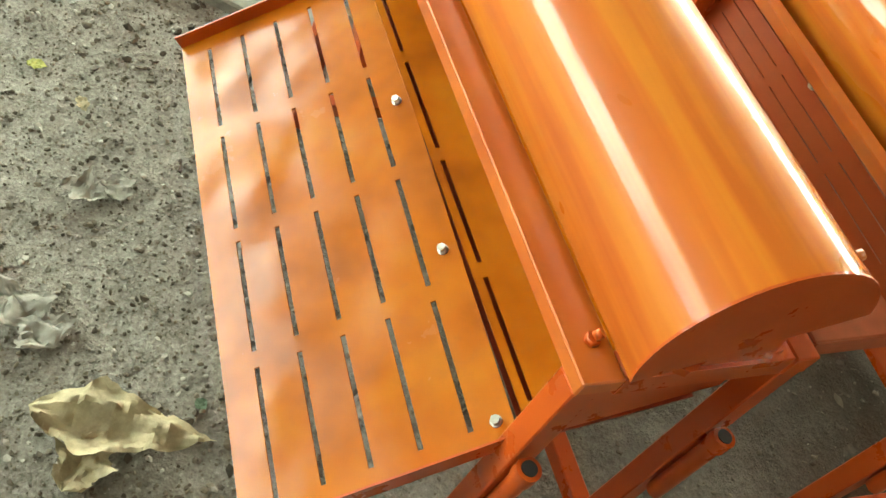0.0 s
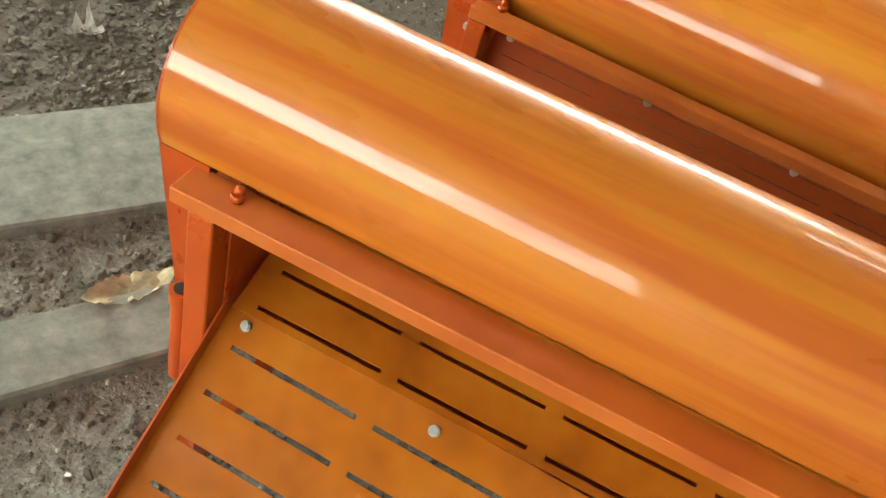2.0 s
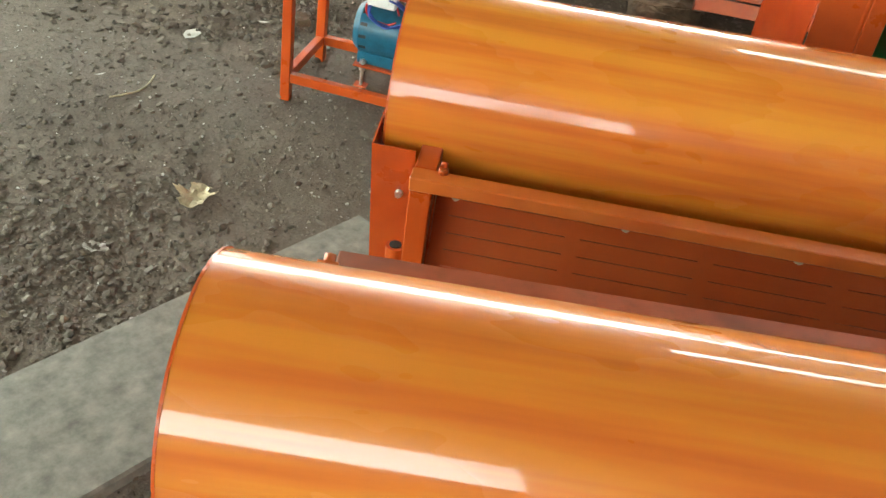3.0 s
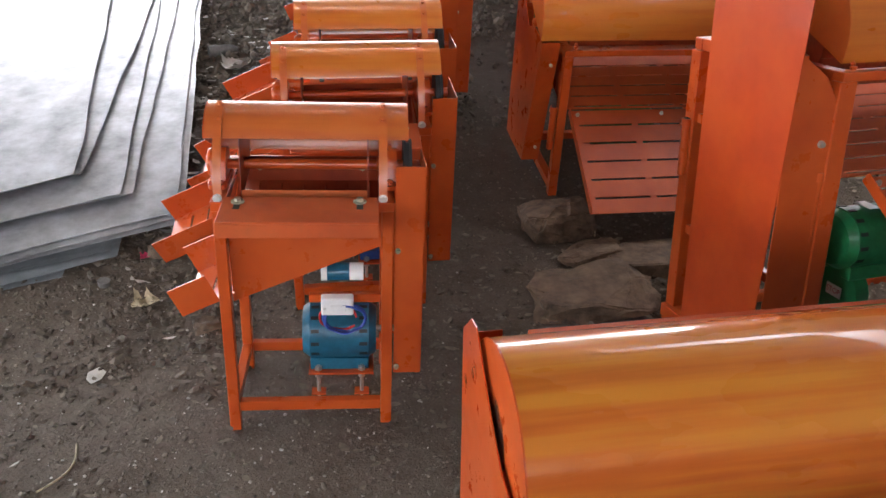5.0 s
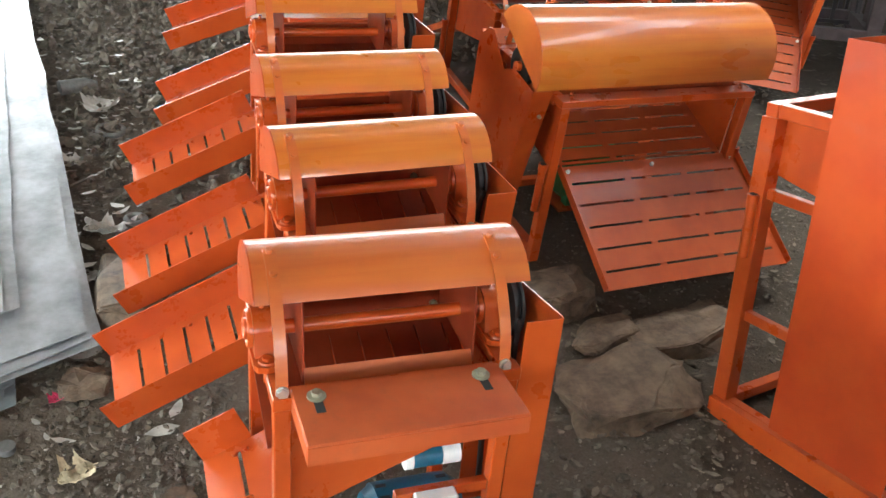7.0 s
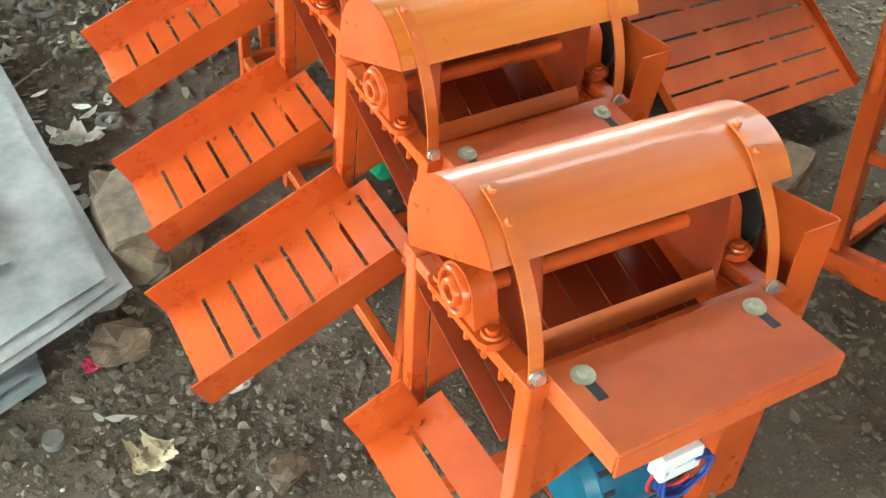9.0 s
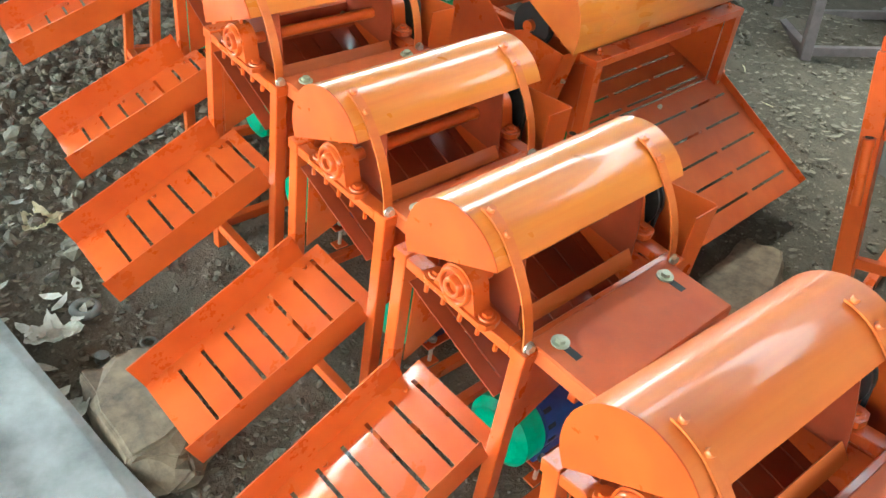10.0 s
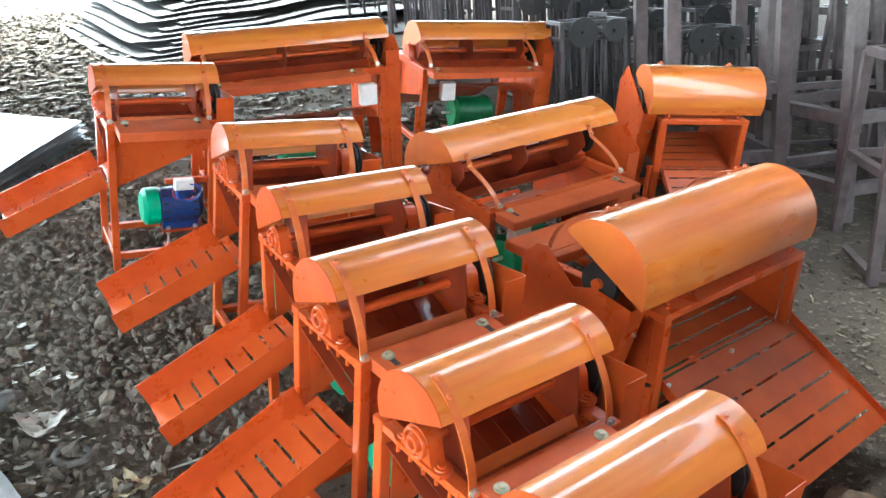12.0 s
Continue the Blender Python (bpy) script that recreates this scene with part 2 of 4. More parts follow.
def arc_pts(c, r, a0, a1, k):
    return [(c[0] + r * math.cos(radians(a0 + (a1 - a0) * i / k)), c[1] + r * math.sin(radians(a0 + (a1 - a0) * i / k))) for i in range(k + 1)]


def shell(bm, path, width, axis_a, axis_b, t, smooth=True):
    """A bent sheet: the open line path (y, z) with thickness t, from axis_a to axis_b along x."""
    nrm = []
    for i in range(len(path)):
        p, q = Vector(path[max(0, i - 1)]), Vector(path[min(len(path) - 1, i + 1)])
        d = (q - p).normalized()
        nrm.append(Vector((-d.y, d.x)))
    inner = [(p[0] - t * v.x, p[1] - t * v.y) for p, v in zip(path, nrm)]
    ring = [[bm.verts.new((x, y, z)) for y, z in ln] for ln in (path, inner) for x in (axis_a, axis_b)]
    o0, o1, i0, i1 = ring
    for k in range(len(path) - 1):
        bm.faces.new((o0[k], o0[k + 1], o1[k + 1], o1[k])).smooth = smooth
        bm.faces.new((i0[k + 1], i0[k], i1[k], i1[k + 1])).smooth = smooth
        bm.faces.new((o0[k + 1], o0[k], i0[k], i0[k + 1]))
        bm.faces.new((o1[k], o1[k + 1], i1[k + 1], i1[k]))
    for k in (0, -1):
        bm.faces.new((o0[k], o1[k], i1[k], i0[k]))
    return bm


def slotted(bm, u0, u1, w0, w1, rows, cols, slot_w, gap, t, m, end=0.03):
    """A plate in the plane (u, w) with rows of long slots cut along u, put in place by m."""
    cuts, q = [], (u1 - u0 - 2 * end + gap) / cols
    for j in range(cols):
        cuts.append((u0 + end + j * q, u0 + end + (j + 1) * q - gap))
    last = w0
    def add(a, b, c, d):
        box(bm, a, b, c, d, -t, 0, 0, m)
    for r in rows:
        add(u0, u1, last, r - slot_w / 2)
        x = u0
        for a, b in cuts:
            add(x, a, r - slot_w / 2, r + slot_w / 2)
            x = b
        add(x, u1, r - slot_w / 2, r + slot_w / 2)
        last = r + slot_w / 2
    add(u0, u1, last, w1)
    return bm


def mesh_of(name, bm, mat):
    bmesh.ops.recalc_face_normals(bm, faces=bm.faces)
    for e in bm.edges:
        if len(e.link_faces) == 2 and e.calc_face_angle(0.0) > 0.7:
            e.smooth = False
    me = bpy.data.meshes.new(name)
    bm.to_mesh(me)
    bm.free()
    me.materials.append(mat)
    return me


def part(name, bm, mat, parent, label=""):
    ob = new(name, mesh_of(name, bm, mat))
    ob.parent = parent
    return tagged(ob, label)


def thing(name, bm, mat, label, category, group="", kind=""):
    return tagged(new(name, mesh_of(name, bm, mat)), label, category, group, kind)


def root(name, label, category, group=""):
    return tagged(new(name), label, category, group)


def B():
    return bmesh.new()


def bolt(parent, at, direction, r=0.009, mat=None, name="bolt"):
    a, d = Vector(at), Vector(direction).normalized()
    bm = rod(B(), a, a + d * 0.003, r * 1.25, 14)
    rod(bm, a + d * 0.003, a + d * 0.010, r, 6)
    return part(name, bm, mat or ZINC, parent)


def hose(name, pts, r, mat, parent):
    cu = bpy.data.curves.new(name, "CURVE")
    cu.dimensions, cu.bevel_depth, cu.bevel_resolution, cu.resolution_u = "3D", r, 2, 6
    s = cu.splines.new("NURBS")
    s.points.add(len(pts) - 1)
    for q, v in zip(s.points, pts):
        q.co = (*v, 1)
    s.use_endpoint_u, s.order_u = True, 3
    cu.materials.append(mat)
    tmp = bpy.data.objects.new(name, cu)
    me = bpy.data.meshes.new_from_object(tmp)
    bpy.data.objects.remove(tmp)
    for fc in me.polygons:
        fc.use_smooth = True
    ob = new(name, me)
    ob.parent = parent
    return ob


# ---- the ground ----
SLOPE, FOOT = 0.2, 0.53


def rise(y):
    """Height of the yard: level in front, a bank rising behind, level again far off."""
    k = 0.12
    up = k * math.log1p(math.exp((y - FOOT) / k)) if y < FOOT + 4 else y - FOOT
    step = 0.04 / (1 + math.exp(max(-40, min(40, -(y + 0.35) / 0.08))))
    return SLOPE * (up - (math.log1p(math.exp(y - 11.0)) if y < 40 else y - 11.0)) + step


def ground_z(x, y):
    v = noise.fractal(Vector((x * 1.1, y * 1.1, 3.0)), 1.0, 2.0, 4)
    return rise(y) + 0.012 * v


def spread(a, b, near0, near1, fine):
    out, q = [], near0
    while q <= near1:
        out.append(q)
        q += fine
    s, q = fine, near1
    while q < b:
        s *= 1.3
        q += s
        out.append(q)
    s, q = fine, near0
    while q > a:
        s *= 1.3
        q -= s
        out.insert(0, q)
    return out


gx, gy = spread(-400, 400, -3.2, 5.5, 0.06), spread(-400, 400, -3.6, 9.5, 0.06)
vs = [(x, y, ground_z(x, y)) for y in gy for x in gx]
k = len(gx)
fs = [(j * k + i, j * k + i + 1, (j + 1) * k + i + 1, (j + 1) * k + i) for j in range(len(gy) - 1) for i in range(k - 1)]
me = bpy.data.meshes.new("ground")
me.from_pydata(vs, [], fs)
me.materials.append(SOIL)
for fc in me.polygons:
    fc.use_smooth = True
ground = tagged(new("ground", me), "dark brown trodden soil of the yard", "ground", "", "structure")


def stand(x, y, yaw=0.0, tilt=None, dz=0.0):
    """A pose on the ground at (x, y), leaning with the bank unless a tilt in degrees is given."""
    if tilt is None:
        tilt = math.degrees(math.atan((rise(y + 0.15) - rise(y - 0.15)) / 0.3))
    return pose(x, y, rise(y) + dz, tilt, 0, 0) @ pose(0, 0, 0, 0, 0, yaw)


# ---- pieces that all threshers share ----
def ringed(bm, x, y, z, r1, r0, t):
    """A raised ring round the shaft, standing t proud towards -x."""
    k = 26
    loops = [[bm.verts.new((x - d, y + r * math.cos(q * math.tau / k), z + r * math.sin(q * math.tau / k))) for q in range(k)] for r, d in ((r1, 0.0), (r1 - 0.001, t - 0.002), (r1 - 0.003, t), (r0 + 0.002, t), (r0, t - 0.002), (r0, 0.0))]
    for u, v in zip(loops, loops[1:]):
        for q in range(k):
            bm.faces.new((u[q], u[(q + 1) % k], v[(q + 1) % k], v[q])).smooth = True
    return bm


def bearing(parent, x, y, z):
    """A pillow block with its bolted foot, the shaft along x."""
    foot = [(x + p[0] * 0.024, y + p[1]) for p in ((-1, -0.068), (-0.75, -0.08), (0, -0.085), (0.75, -0.08), (1, -0.068), (1, 0.068), (0.75, 0.08), (0, 0.085), (-0.75, 0.08), (-1, 0.068))]
    pb = part("bearing", prism(B(), [(y - 0.052, z - 0.0325), (y + 0.052, z - 0.0325), (y + 0.046, z - 0.014)] + arc_pts((y, z), 0.041, 6, 174, 18) + [(y - 0.046, z - 0.014)], "x", x - 0.019, x + 0.019, True), PANEL, parent)
    part("bearing_foot", prism(B(), foot, "z", z - 0.045, z - 0.033), PANEL, pb)
    bm = B()
    ringed(bm, x - 0.0195, y, z, 0.037, 0.029, 0.009)
    ringed(bm, x - 0.0195, y, z, 0.021, 0.012, 0.014)
    rod(bm, (x, y, z + 0.0405), (x, y, z + 0.052), 0.005, 8)
    part("bearing_ring", bm, PANEL, pb)
    for s in (-1, 1):
        bm = rod(B(), (x, y + s * 0.064, z - 0.0325), (x, y + s * 0.064, z - 0.0285), 0.016, 20, 0.0145)
        rod(bm, (x, y + s * 0.064, z - 0.0285), (x, y + s * 0.064, z - 0.0225), 0.0095, 6)
        part("foot_bolt", bm, PANEL, pb)
    return pb


def hood_cover(parent, c, r, a0, a1, x0, x1, caps=(True, False), tail=0.0, mat=None):
    line = arc_pts(c, r, a0, a1, 44)
    if tail:
        line += [(line[-1][0] + 0.1 * tail, line[-1][1] - tail)]
    bm = shell(B(), line, 0, x0, x1, -0.0025)
    h = part("hood", bm, mat or GLOSS, parent)
    for side, put in zip((x0, x1), caps):
        if put:
            s = 0.003 if side == x0 else -0.003
            pts = [(c[0] + (p[0] - c[0]) * (1 + 0.007 * noise.noise(Vector((p[0] * 130, p[1] * 130, side)))), c[1] + (p[1] - c[1]) * (1 + 0.007 * noise.noise(Vector((p[0] * 130, p[1] * 130, side))))) for p in arc_pts(c, r + 0.0006, a0, a1, 100)]
            part("end_cap", prism(B(), pts, "x", side - s, side), PANEL if mat else CAP, h)
    return h


def bow(p, q, r, k):
    """A smooth bend from p to r, leaning towards q."""
    p, q, r = Vector(p), Vector(q), Vector(r)
    return [tuple(p * (1 - u) ** 2 + q * (2 * u * (1 - u)) + r * u * u) for u in (i / k for i in range(k + 1))]


def strap(parent, x, path, w=0.021):
    """A flat strap bent along path (y, z), bolted to the hood, pinned to the frame."""
    s = part("strap", shell(B(), path, 0, x - w / 2, x + w / 2, 0.0035), SATIN, parent)
    return s


def motor(parent, x0, x1, y, z, r, body, cap=None, foot=True):
    bm = rod(B(), (x0 + 0.02, y, z), (x1 - 0.02, y, z), r, 32)
    for e, f in ((x0, 1), (x1, -1)):
        rod(bm, (e + f * 0.02, y, z), (e, y, z), r * 0.97, 32, r * 0.8)
    mt = part("motor", bm, body, parent)
    for e in (x0 + 0.035, x1 - 0.035):
        for k in range(14):
            a = radians(k * 360 / 14)
            c = Vector((e, y + (r + 0.0006) * math.cos(a), z + (r + 0.0006) * math.sin(a)))
            mm = Matrix.Translation(c) @ pose(0, 0, 0, math.degrees(a) - 90)
            if math.sin(a) > -0.75 and math.cos(a) < 0.3:
                part("vent_slot", box(B(), -0.011, 0.011, -0.005, 0.005, -0.001, 0.001, 0.0, mm), BLACK, mt)
    if cap:
        bm = rod(B(), (x0 - 0.045, y, z), (x0 + 0.01, y, z), r * 1.03, 32)
        rod(bm, (x0 - 0.06, y, z), (x0 - 0.045, y, z), r * 0.8, 32, r * 1.02)
        part("fan_cover", bm, cap, mt)
    if foot:
        bm = B()
        box(bm, x0 + 0.02, x1 - 0.02, y - r * 0.8, y - r * 0.4, z - r - 0.012, z - r * 0.7, 0.002)
        box(bm, x0 + 0.02, x1 - 0.02, y + r * 0.4, y + r * 0.8, z - r - 0.012, z - r * 0.7, 0.002)
        part("motor_foot", bm, body, mt)
    part("motor_shaft", rod(B(), (x1, y, z), (x1 + 0.06, y, z), 0.009), ZINC, mt)
    return mt


def coil(parent, c, r, mat, turns=3, seed=1):
    rng, pts = random.Random(seed), []
    for k in range(turns * 12):
        a = k / 12 * math.tau
        q = r * (1 + 0.12 * rng.uniform(-1, 1))
        pts.append((c[0] + q * math.cos(a), c[1] - 0.004 * k / 12 + rng.uniform(-0.004, 0.004), c[2] + 0.75 * q * math.sin(a)))
    return hose("cable", pts, 0.0032, mat, parent)


# ---- small thresher: sideways chute ----
def small_thresher(chute_end, motor_kind):
    t = root("small_thresher", "small orange-painted thresher with side chute standing on soil", "thresher", "small threshers in a row")
    W, D, H = 0.42, 0.305, 0.672
    for x in (0, W):
        for y in (0, D):
            part("leg", bar(B(), (x, y, 0), (x, y, H), 0.03, 0.03, 0.002, (0, 1, 0)), PANEL, t)
    for p, q in (((0, 0, 0.08), (W, 0, 0.08)), ((0, D, 0.08), (W, D, 0.08)), ((0, 0, 0.08), (0, D, 0.08)), ((W, 0, 0.08), (W, D, 0.08))):
        d = (Vector(q) - Vector(p)).normalized() * 0.0155
        part("lower_rail", bar(B(), Vector(p) + d, Vector(q) - d, 0.026, 0.03), PANEL, t)
    for y in (0, D):
        part("top_rail", bar(B(), (-0.018, y, H + 0.013), (W + 0.018, y, H + 0.013), 0.036, 0.026), PANEL, t)
    for x in (0, W):
        bm = bar(B(), (x, 0.0185, H + 0.011), (x, D - 0.0185, H + 0.011), 0.034, 0.022)
        rng = random.Random(7)
        for k in range(5):
            rod(bm, (x - 0.012, 0.05 + 0.045 * k, H - 0.0), (x - 0.012, 0.05 + 0.045 * k, H - 0.014 - 0.008 * rng.random()), 0.005, 6)
        part("side_rail", bm, PANEL, t)
    # feeding table with slotted fixings
    bm = B()
    box(bm, 0.014, 0.395, -0.152, 0.004, 0.698, 0.704, 0.002)
    box(bm, 0.014, 0.395, -0.153, -0.149, 0.664, 0.699, 0.001)
    box(bm, 0.0135, 0.0175, -0.148, 0.0, 0.668, 0.699, 0.001)
    box(bm, 0.392, 0.396, -0.148, 0.0, 0.668, 0.699, 0.001)
    tab = part("feed_table", bm, PRIMER, t)
    for x in (0.053, 0.35):
        bm = box(B(), x - 0.008, x + 0.008, -0.074, -0.028, 0.7042, 0.7046)
        part("slot", bm, BLACK, tab)
        bm = rod(B(), (x, -0.03, 0.7046), (x, -0.03, 0.708), 0.0165, 20)
        rod(bm, (x, -0.03, 0.708), (x, -0.03, 0.716), 0.0095, 6)
        part("washer_bolt", bm, BRASS, tab)
    # hopper
    for y in (0.016, D - 0.02):
        part("hopper_side", prism(B(), [(0.016, 0.4), (0.016, 0.672), (0.404, 0.672), (0.404, 0.562)], "y", y, y + 0.003), PANEL, t)
    m3 = Matrix.Translation((0.404, 0.0, 0.56)) @ pose(0, 0, 0, 0, -math.degrees(math.atan2(0.142, 0.404)), 90)
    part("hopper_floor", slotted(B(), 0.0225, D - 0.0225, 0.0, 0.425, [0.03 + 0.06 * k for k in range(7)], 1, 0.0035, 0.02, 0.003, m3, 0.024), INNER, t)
    part("hopper_end", box(B(), 0.399, 0.402, 0.02, D - 0.02, 0.56, 0.671), PANEL, t)
    # chute
    ang = math.atan(0.47)
    L = (0.02 - chute_end) / math.cos(ang)
    m = Matrix.Translation((0.02, 0.0, 0.43)) @ pose(0, 0, 0, 0, -math.degrees(ang), 0)
    mm = m @ pose(0, 0, 0, 0, 0, 90)
    rows = sorted(L - 0.077 - 0.063 * k for k in range(7) if L - 0.077 - 0.063 * k > 0.03)
    ch = part("chute", slotted(B(), 0.006, 0.25, 0.0, L, rows, 1, 0.0085, 0.02, 0.003, mm, 0.024), PANEL, t)
    for y, hgt in ((0.003, 0.078), (0.25, 0.085)):
        part("chute_flange", box(B(), -L, -0.042, y, y + 0.003, -0.004, hgt, 0.0, m), PANEL, ch)
    for x in (-0.06, -L * 0.55):
        part("chute_bolt", rod(B(), m @ Vector((x, 0.22, 0.0)), m @ Vector((x, 0.22, 0.008)), 0.006, 6), PANEL, ch)
    # drum housing
    c, r = (0.165, 0.783), 0.1135
    hood_cover(t, c, r, -25, 153, -0.034, 0.472, mat=SATIN if motor_kind == "teal" else GLOSS)
    for x in (0.048, 0.37):
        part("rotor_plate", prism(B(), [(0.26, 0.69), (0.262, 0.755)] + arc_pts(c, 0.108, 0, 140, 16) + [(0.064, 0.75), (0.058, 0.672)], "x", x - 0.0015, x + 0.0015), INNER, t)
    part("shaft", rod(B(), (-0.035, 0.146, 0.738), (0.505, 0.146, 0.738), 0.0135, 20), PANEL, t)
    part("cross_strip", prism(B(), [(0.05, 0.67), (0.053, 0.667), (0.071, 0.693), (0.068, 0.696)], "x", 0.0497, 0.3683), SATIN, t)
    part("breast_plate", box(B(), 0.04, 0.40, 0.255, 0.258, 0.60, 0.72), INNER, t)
    for x in (0.075, 0.355):
        part("nut", rod(B(), (x, 0.254, 0.69), (x, 0.244, 0.69), 0.009, 6), BRASS, t)
    bearing(t, -0.012, 0.146, 0.742)
    bearing(t, 0.426, 0.146, 0.742)
    # straps from the hood down to the pins on the frame
    path = arc_pts(c, r + 0.0045, 101, 139, 10)
    path += bow(path[-1], (-0.004, 0.775), (-0.002, 0.672), 14)[1:]
    for x in (0.0, 0.408):
        s = strap(t, x, path)
        for a in (106, 128):
            q = Vector((x, c[0] + (r + 0.003) * math.cos(radians(a)), c[1] + (r + 0.003) * math.sin(radians(a))))
            part("strap_bolt", rod(B(), q, q + Vector((0, math.cos(radians(a)), math.sin(radians(a)))) * 0.014, 0.0068, 6), SATIN, s)
        bolt(s, (x, -0.005, 0.703), (0, -1, 0.1), 0.0095, ZINC, "pin")
    # belt guard and pulley
    g = part("belt_guard", prism(B(), [(-0.006, 0.184), (-0.006, 0.79), (0.0, 0.792), (0.2, 0.765), (0.2, 0.184)], "x", 0.512, 0.5145), PANEL, t)
    part("guard_front", box(B(), 0.439, 0.5118, -0.008, -0.0055, 0.184, 0.79), PANEL, g)
    part("guard_back", box(B(), 0.439, 0.5118, 0.198, 0.2005, 0.184, 0.72), PANEL, g)
    for z in (0.56, 0.205):
        bolt(g, (0.447, -0.0085, z), (0, -1, 0), 0.006, BRASS)
    bm = rod(B(), (0.462, 0.153, 0.737), (0.468, 0.153, 0.737), 0.068, 30)
    rod(bm, (0.468, 0.153, 0.737), (0.478, 0.153, 0.737), 0.058, 30)
    rod(bm, (0.478, 0.153, 0.737), (0.484, 0.153, 0.737), 0.068, 30)
    part("pulley", bm, BLACK, t)
    part("belt", shell(B(), [(0.153 - 0.062, 0.737), (0.14 - 0.035, 0.27)], 0, 0.467, 0.479, 0.006), BLACK, t)
    part("belt", shell(B(), [(0.153 + 0.062, 0.737), (0.14 + 0.035, 0.27)], 0, 0.467, 0.479, 0.006), BLACK, t)
    # motor on its adjustable plate
    mz = 0.262
    for x in (0.232, 0.352):
        bm = rod(B(), (x, 0.03, 0.085), (x, 0.03, 0.185), 0.0055, 10)
        for z in (0.15, 0.172):
            rod(bm, (x, 0.03, z), (x, 0.03, z + 0.009), 0.011, 6)
        part("threaded_rod", bm, ZINC, t)
        part("rod_foot", box(B(), x - 0.02, x + 0.02, 0.014, 0.046, 0.0955, 0.1), PANEL, t)
    part("motor_plate", box(B(), 0.205, 0.385, 0.015, 0.2, 0.163, 0.168), PANEL, t)
    mt = motor(t, 0.19, 0.392, 0.1, mz, 0.082, BLUE if motor_kind == "teal" else NAVY, None if motor_kind == "teal" else MINT)
    part("switch_bar", bar(B(), (0.215, 0.0, 0.42), (0.404, 0.0, 0.42), 0.02, 0.024), PANEL, t)
    sw = part("switch_box", box(B(), 0.248, 0.332, -0.045, -0.011, 0.388, 0.438, 0.004), WHITE, t, "white plastic switch box")
    part("switch_key", box(B(), 0.272, 0.312, -0.048, -0.0455, 0.402, 0.42, 0.001), WHITE, sw)
    for x in (0.258, 0.322):
        part("screw", rod(B(), (x, -0.046, 0.41), (x, -0.0452, 0.41), 0.004, 10), ZINC, sw)
    coil(t, (0.31, -0.03, 0.375), 0.055, WIREB, 4, 3)
    coil(t, (0.29, -0.024, 0.37), 0.048, WIRER, 1, 5)
    if motor_kind == "teal":
        cp = part("capacitor", rod(B(), (0.262, 0.05, 0.47), (0.32, 0.05, 0.47), 0.024, 20), BLUE, t)
        part("capacitor_end", rod(B(), (0.321, 0.05, 0.47), (0.358, 0.05, 0.47), 0.0245, 20), WHITE, cp)
        part("capacitor_end", rod(B(), (0.246, 0.05, 0.47), (0.261, 0.05, 0.47), 0.0245, 20), WHITE, cp)
    return t


